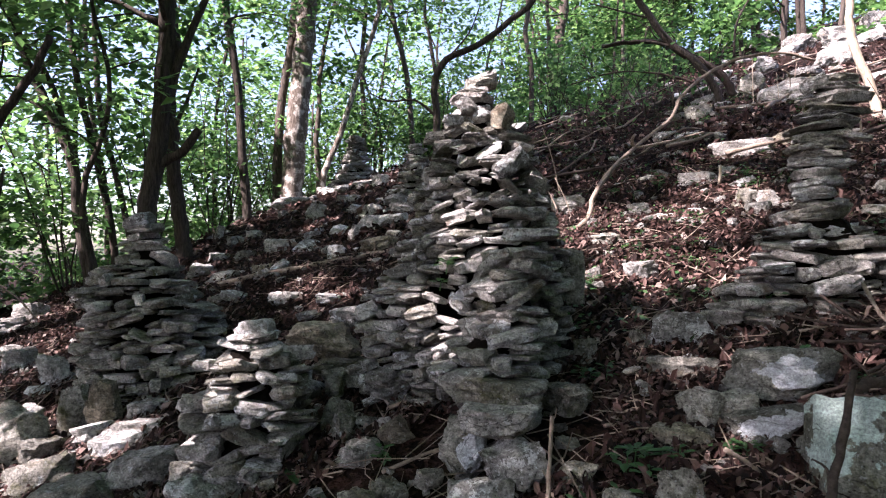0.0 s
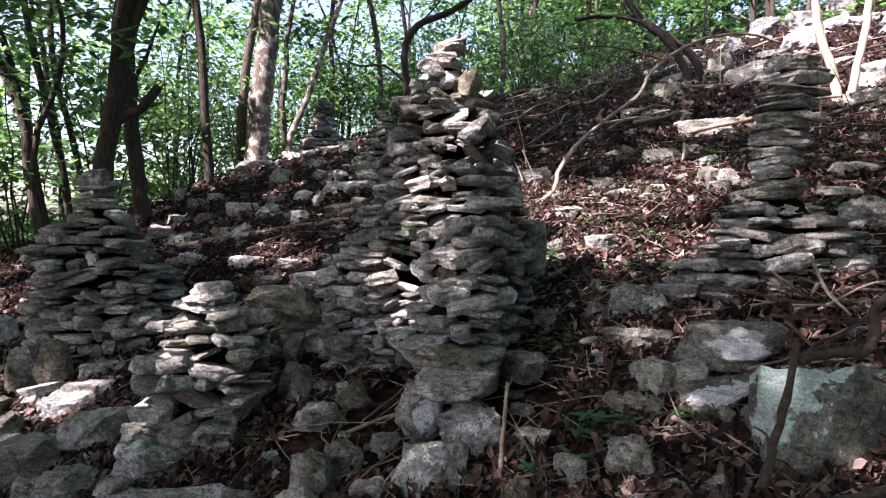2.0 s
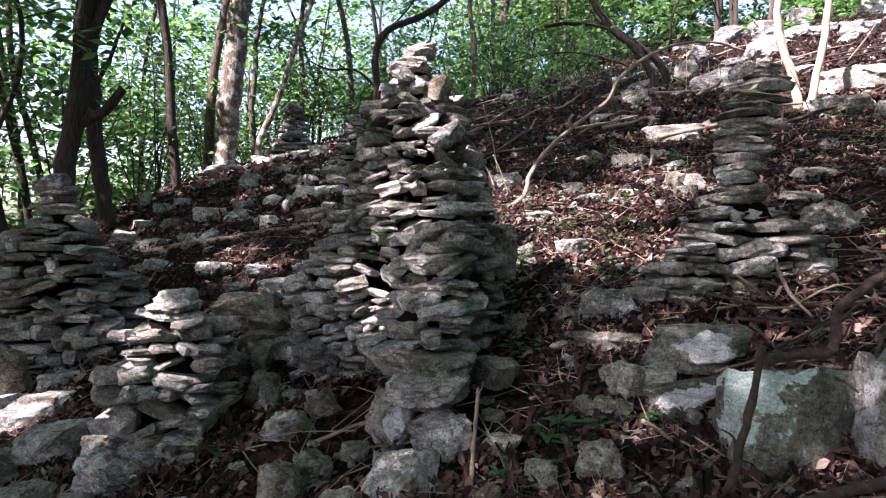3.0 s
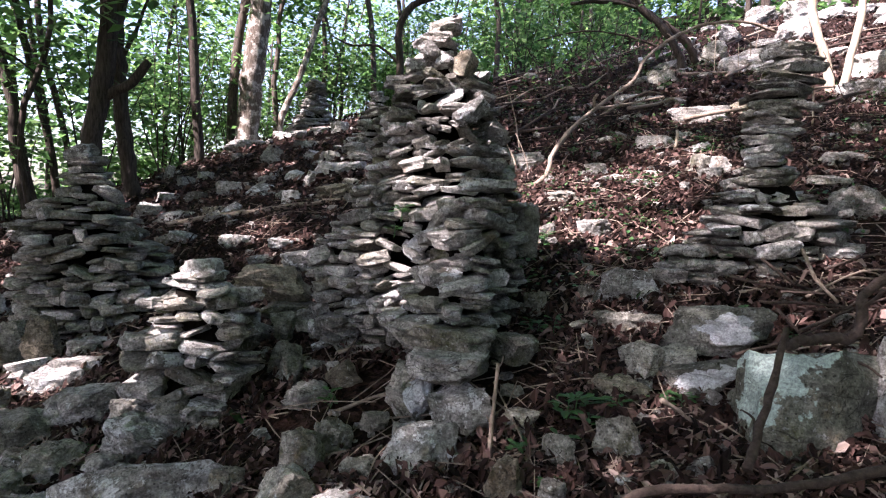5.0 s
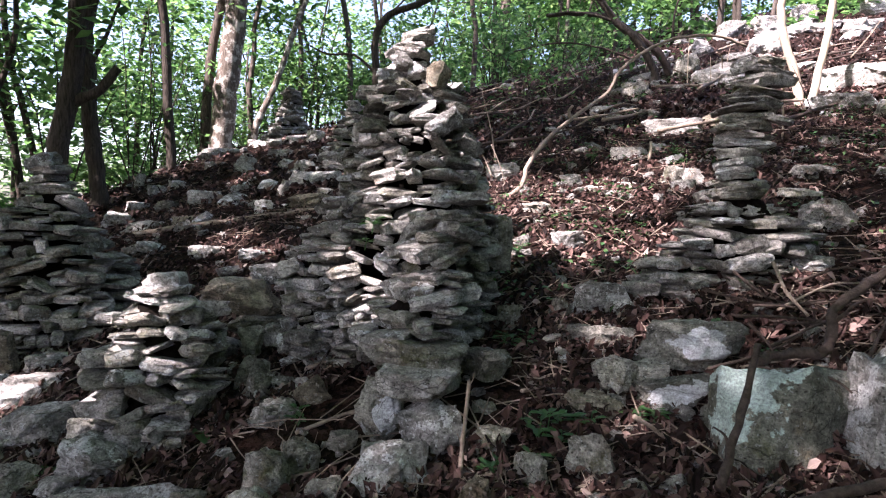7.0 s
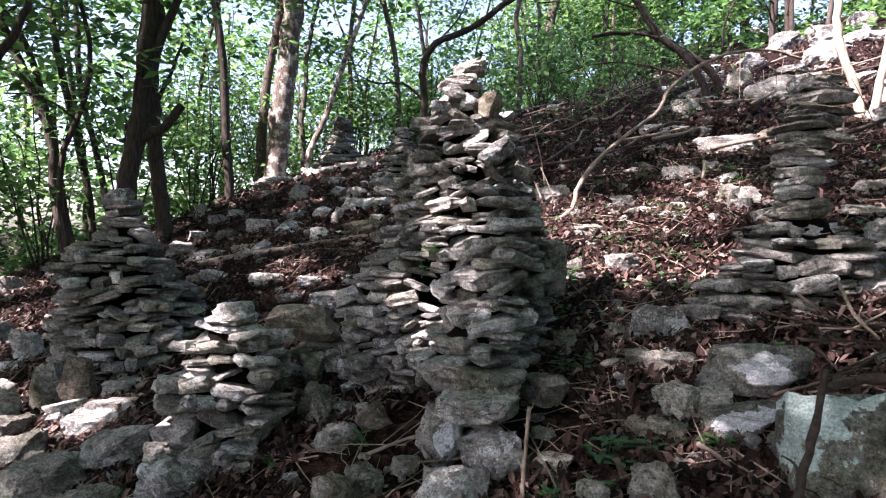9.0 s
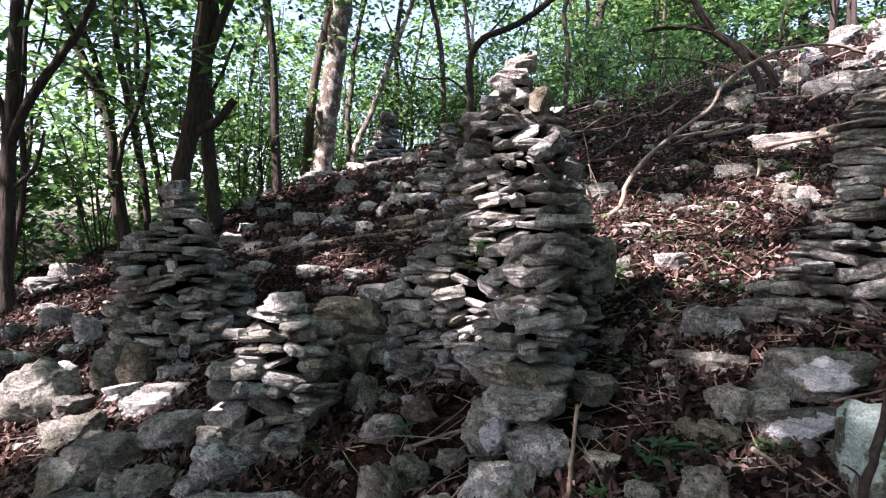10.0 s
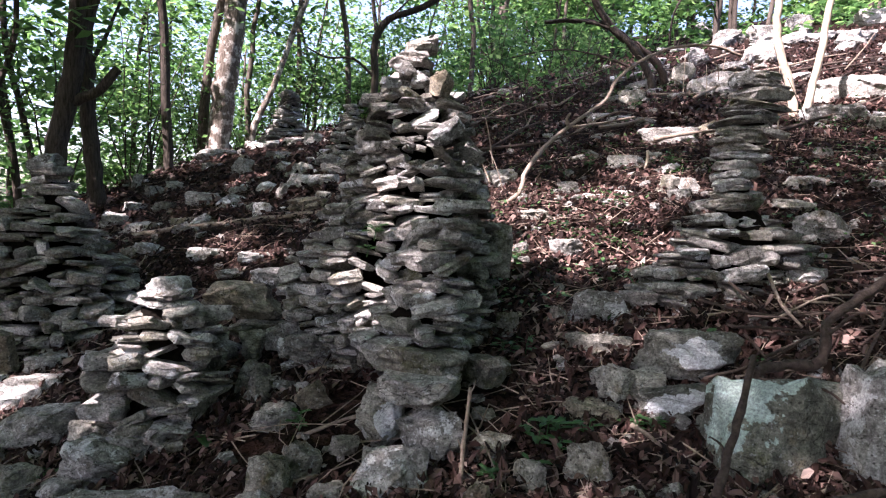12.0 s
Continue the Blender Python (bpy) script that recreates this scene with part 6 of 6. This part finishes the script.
seedling(-0.07, 2.62, 5, 8, 0.05, 0.06, 1.41)
seedling(-0.1, 2.64, 6, 6, 0.04, 0.05, 1.34)
seedling(0.60, 2.09, 378, 8, 0.051, 0.067)
seedling(0.66, 2.07, 930, 6, 0.051, 0.060)
seedling(0.50, 2.12, 481, 5, 0.045, 0.06)
seedling(0.71, 2.08, 759, 5, 0.051, 0.073)
seedling(0.76, 2.16, 605, 5, 0.045, 0.06)
seedling(0.56, 2.07, 484, 8, 0.051, 0.074)
seedling(0.58, 1.99, 943, 6, 0.054, 0.069)
seedling(0.52, 2.03, 222, 6, 0.054, 0.087)
seedling(0.48, 1.93, 308, 5, 0.05, 0.06)
seedling(0.88, 2.10, 599, 6, 0.041, 0.056)
seedling(0.92, 2.06, 951, 5, 0.041, 0.063)
seedling(0.93, 2.06, 167, 8, 0.041, 0.063)
seedling(0.92, 2.04, 582, 5, 0.041, 0.059)
seedling(0.85, 2.08, 587, 6, 0.041, 0.049)
seedling(0.34, 1.92, 495, 5, 0.041, 0.050)
seedling(0.34, 1.92, 20, 6, 0.041, 0.052)
seedling(0.37, 1.94, 619, 8, 0.041, 0.060)
seedling(0.54, 2.69, 564, 6, 0.048, 0.063)
seedling(0.62, 2.71, 78, 5, 0.048, 0.066)
seedling(0.51, 2.75, 417, 6, 0.048, 0.066)
seedling(0.52, 2.75, 888, 6, 0.048, 0.058)
seedling(0.60, 2.65, 386, 6, 0.048, 0.062)
seedling(0.73, 3.67, 609, 8, 0.041, 0.055)
seedling(0.73, 3.59, 519, 6, 0.041, 0.052)
seedling(0.78, 3.73, 308, 6, 0.041, 0.065)
seedling(0.73, 3.69, 11, 6, 0.041, 0.066)
seedling(0.70, 3.73, 603, 8, 0.041, 0.045)
seedling(1.39, 4.03, 361, 8, 0.034, 0.053)
seedling(1.39, 4.06, 501, 5, 0.034, 0.047)
seedling(1.57, 4.14, 378, 6, 0.034, 0.048)
seedling(1.22, 3.95, 181, 6, 0.034, 0.039)
seedling(1.36, 3.76, 270, 6, 0.034, 0.051)
seedling(1.12, 3.88, 994, 8, 0.034, 0.049)
seedling(1.17, 4.03, 669, 6, 0.034, 0.040)
seedling(1.20, 4.05, 714, 5, 0.034, 0.037)
seedling(1.27, 4.09, 853, 5, 0.034, 0.044)
seedling(1.50, 4.08, 344, 8, 0.034, 0.048)
seedling(1.43, 4.24, 230, 5, 0.034, 0.036)
seedling(1.48, 4.31, 856, 8, 0.034, 0.039)
seedling(1.19, 4.20, 657, 5, 0.034, 0.051)
seedling(1.29, 4.51, 298, 8, 0.034, 0.051)
seedling(1.24, 4.40, 426, 6, 0.034, 0.043)
seedling(1.21, 4.11, 159, 5, 0.034, 0.035)
seedling(1.39, 4.06, 522, 6, 0.034, 0.046)
seedling(1.35, 2.50, 33, 8, 0.054, 0.071)
seedling(1.33, 2.50, 986, 6, 0.054, 0.073)
seedling(1.34, 2.50, 878, 8, 0.054, 0.087)
seedling(-0.34, 2.43, 35, 8, 0.041, 0.054)
seedling(-0.33, 2.38, 440, 8, 0.041, 0.043)
seedling(0.41, 1.78, 515, 6, 0.041, 0.048)
seedling(0.40, 1.78, 54, 8, 0.041, 0.045)
seedling(2.33, 5.11, 553, 6, 0.048, 0.072)
seedling(2.46, 5.44, 125, 8, 0.048, 0.074)
seedling(2.47, 5.42, 280, 5, 0.048, 0.072)
seedling(2.37, 5.28, 883, 6, 0.048, 0.050)
seedling(2.49, 5.38, 539, 8, 0.048, 0.061)
seedling(2.44, 5.13, 1, 5, 0.048, 0.071)
seedling(2.49, 5.53, 494, 5, 0.048, 0.073)
seedling(1.34, 3.85, 323, 5, 0.034, 0.041)
seedling(1.40, 3.75, 600, 6, 0.034, 0.042)
seedling(1.39, 3.89, 126, 5, 0.034, 0.046)
seedling(1.55, 3.81, 81, 8, 0.034, 0.039)
seedling(1.41, 3.77, 801, 8, 0.034, 0.043)
seedling(1.54, 3.71, 441, 5, 0.034, 0.042)
seedling(1.44, 3.72, 430, 8, 0.034, 0.043)
seedling(1.26, 2.06, 276, 8, 0.034, 0.047)
seedling(1.33, 2.05, 133, 5, 0.034, 0.054)
seedling(1.26, 2.00, 809, 6, 0.034, 0.037)
seedling(1.40, 3.19, 749, 8, 0.034, 0.052)
seedling(1.40, 3.27, 111, 8, 0.034, 0.041)
seedling(1.38, 3.21, 733, 5, 0.034, 0.044)
seedling(1.36, 3.29, 539, 5, 0.034, 0.046)
seedling(-1.24, 2.33, 839, 5, 0.034, 0.042)
seedling(-1.24, 2.37, 117, 8, 0.034, 0.045)
seedling(-1.25, 2.35, 306, 5, 0.034, 0.036)
seedling(-1.12, 2.76, 732, 5, 0.034, 0.037)
seedling(-1.09, 2.70, 62, 8, 0.034, 0.041)
seedling(-1.14, 2.74, 247, 5, 0.034, 0.048)
seedling(4.22, 7.90, 965, 6, 0.061, 0.072)
seedling(4.09, 7.46, 569, 6, 0.061, 0.098)
seedling(4.59, 8.74, 951, 6, 0.061, 0.093)
seedling(4.66, 8.05, 582, 8, 0.061, 0.087)
seedling(4.43, 8.21, 658, 6, 0.061, 0.095)
seedling(4.64, 9.19, 766, 6, 0.061, 0.096)
seedling(4.46, 8.28, 736, 5, 0.061, 0.068)
seedling(1.87, 6.16, 527, 6, 0.054, 0.086)
seedling(1.80, 5.70, 798, 6, 0.054, 0.077)
seedling(1.79, 5.66, 598, 8, 0.054, 0.087)
seedling(1.89, 5.93, 274, 6, 0.054, 0.082)
seedling(1.45, 5.92, 244, 6, 0.054, 0.071)
seedling(1.85, 5.82, 714, 6, 0.054, 0.078)
seedling(1.45, 5.90, 923, 8, 0.054, 0.074)
seedling(1.56, 5.65, 877, 6, 0.054, 0.081)
seedling(2.00, 9.20, 932, 5, 0.068, 0.106)
seedling(1.58, 7.99, 70, 5, 0.068, 0.104)
seedling(1.50, 9.40, 264, 5, 0.068, 0.077)
seedling(1.59, 7.85, 921, 6, 0.068, 0.077)
seedling(1.36, 9.58, 93, 8, 0.068, 0.102)
seedling(1.39, 9.33, 935, 6, 0.068, 0.071)
seedling(1.48, 8.20, 344, 5, 0.068, 0.071)
seedling(1.50, 8.92, 79, 5, 0.068, 0.096)
seedling(0.63, 3.94, 128, 8, 0.041, 0.050)
seedling(0.66, 4.00, 442, 5, 0.041, 0.053)
seedling(0.60, 4.00, 540, 8, 0.041, 0.051)
seedling(2.84, 7.60, 302, 8, 0.068, 0.097)
seedling(2.75, 7.60, 271, 5, 0.068, 0.100)
seedling(3.00, 7.63, 549, 8, 0.068, 0.075)
seedling(2.94, 8.60, 735, 6, 0.068, 0.097)
seedling(3.12, 8.93, 661, 8, 0.068, 0.095)
seedling(2.41, 7.76, 671, 6, 0.068, 0.075)
seedling(3.39, 8.71, 339, 8, 0.068, 0.099)
seedling(2.87, 8.10, 663, 5, 0.068, 0.088)
seedling(1.50, 2.34, 70, 5, 0.041, 0.059)
seedling(1.53, 2.28, 757, 6, 0.041, 0.051)
seedling(1.48, 2.32, 893, 5, 0.041, 0.043)
seedling(-0.03, 2.31, 787, 8, 0.034, 0.042)
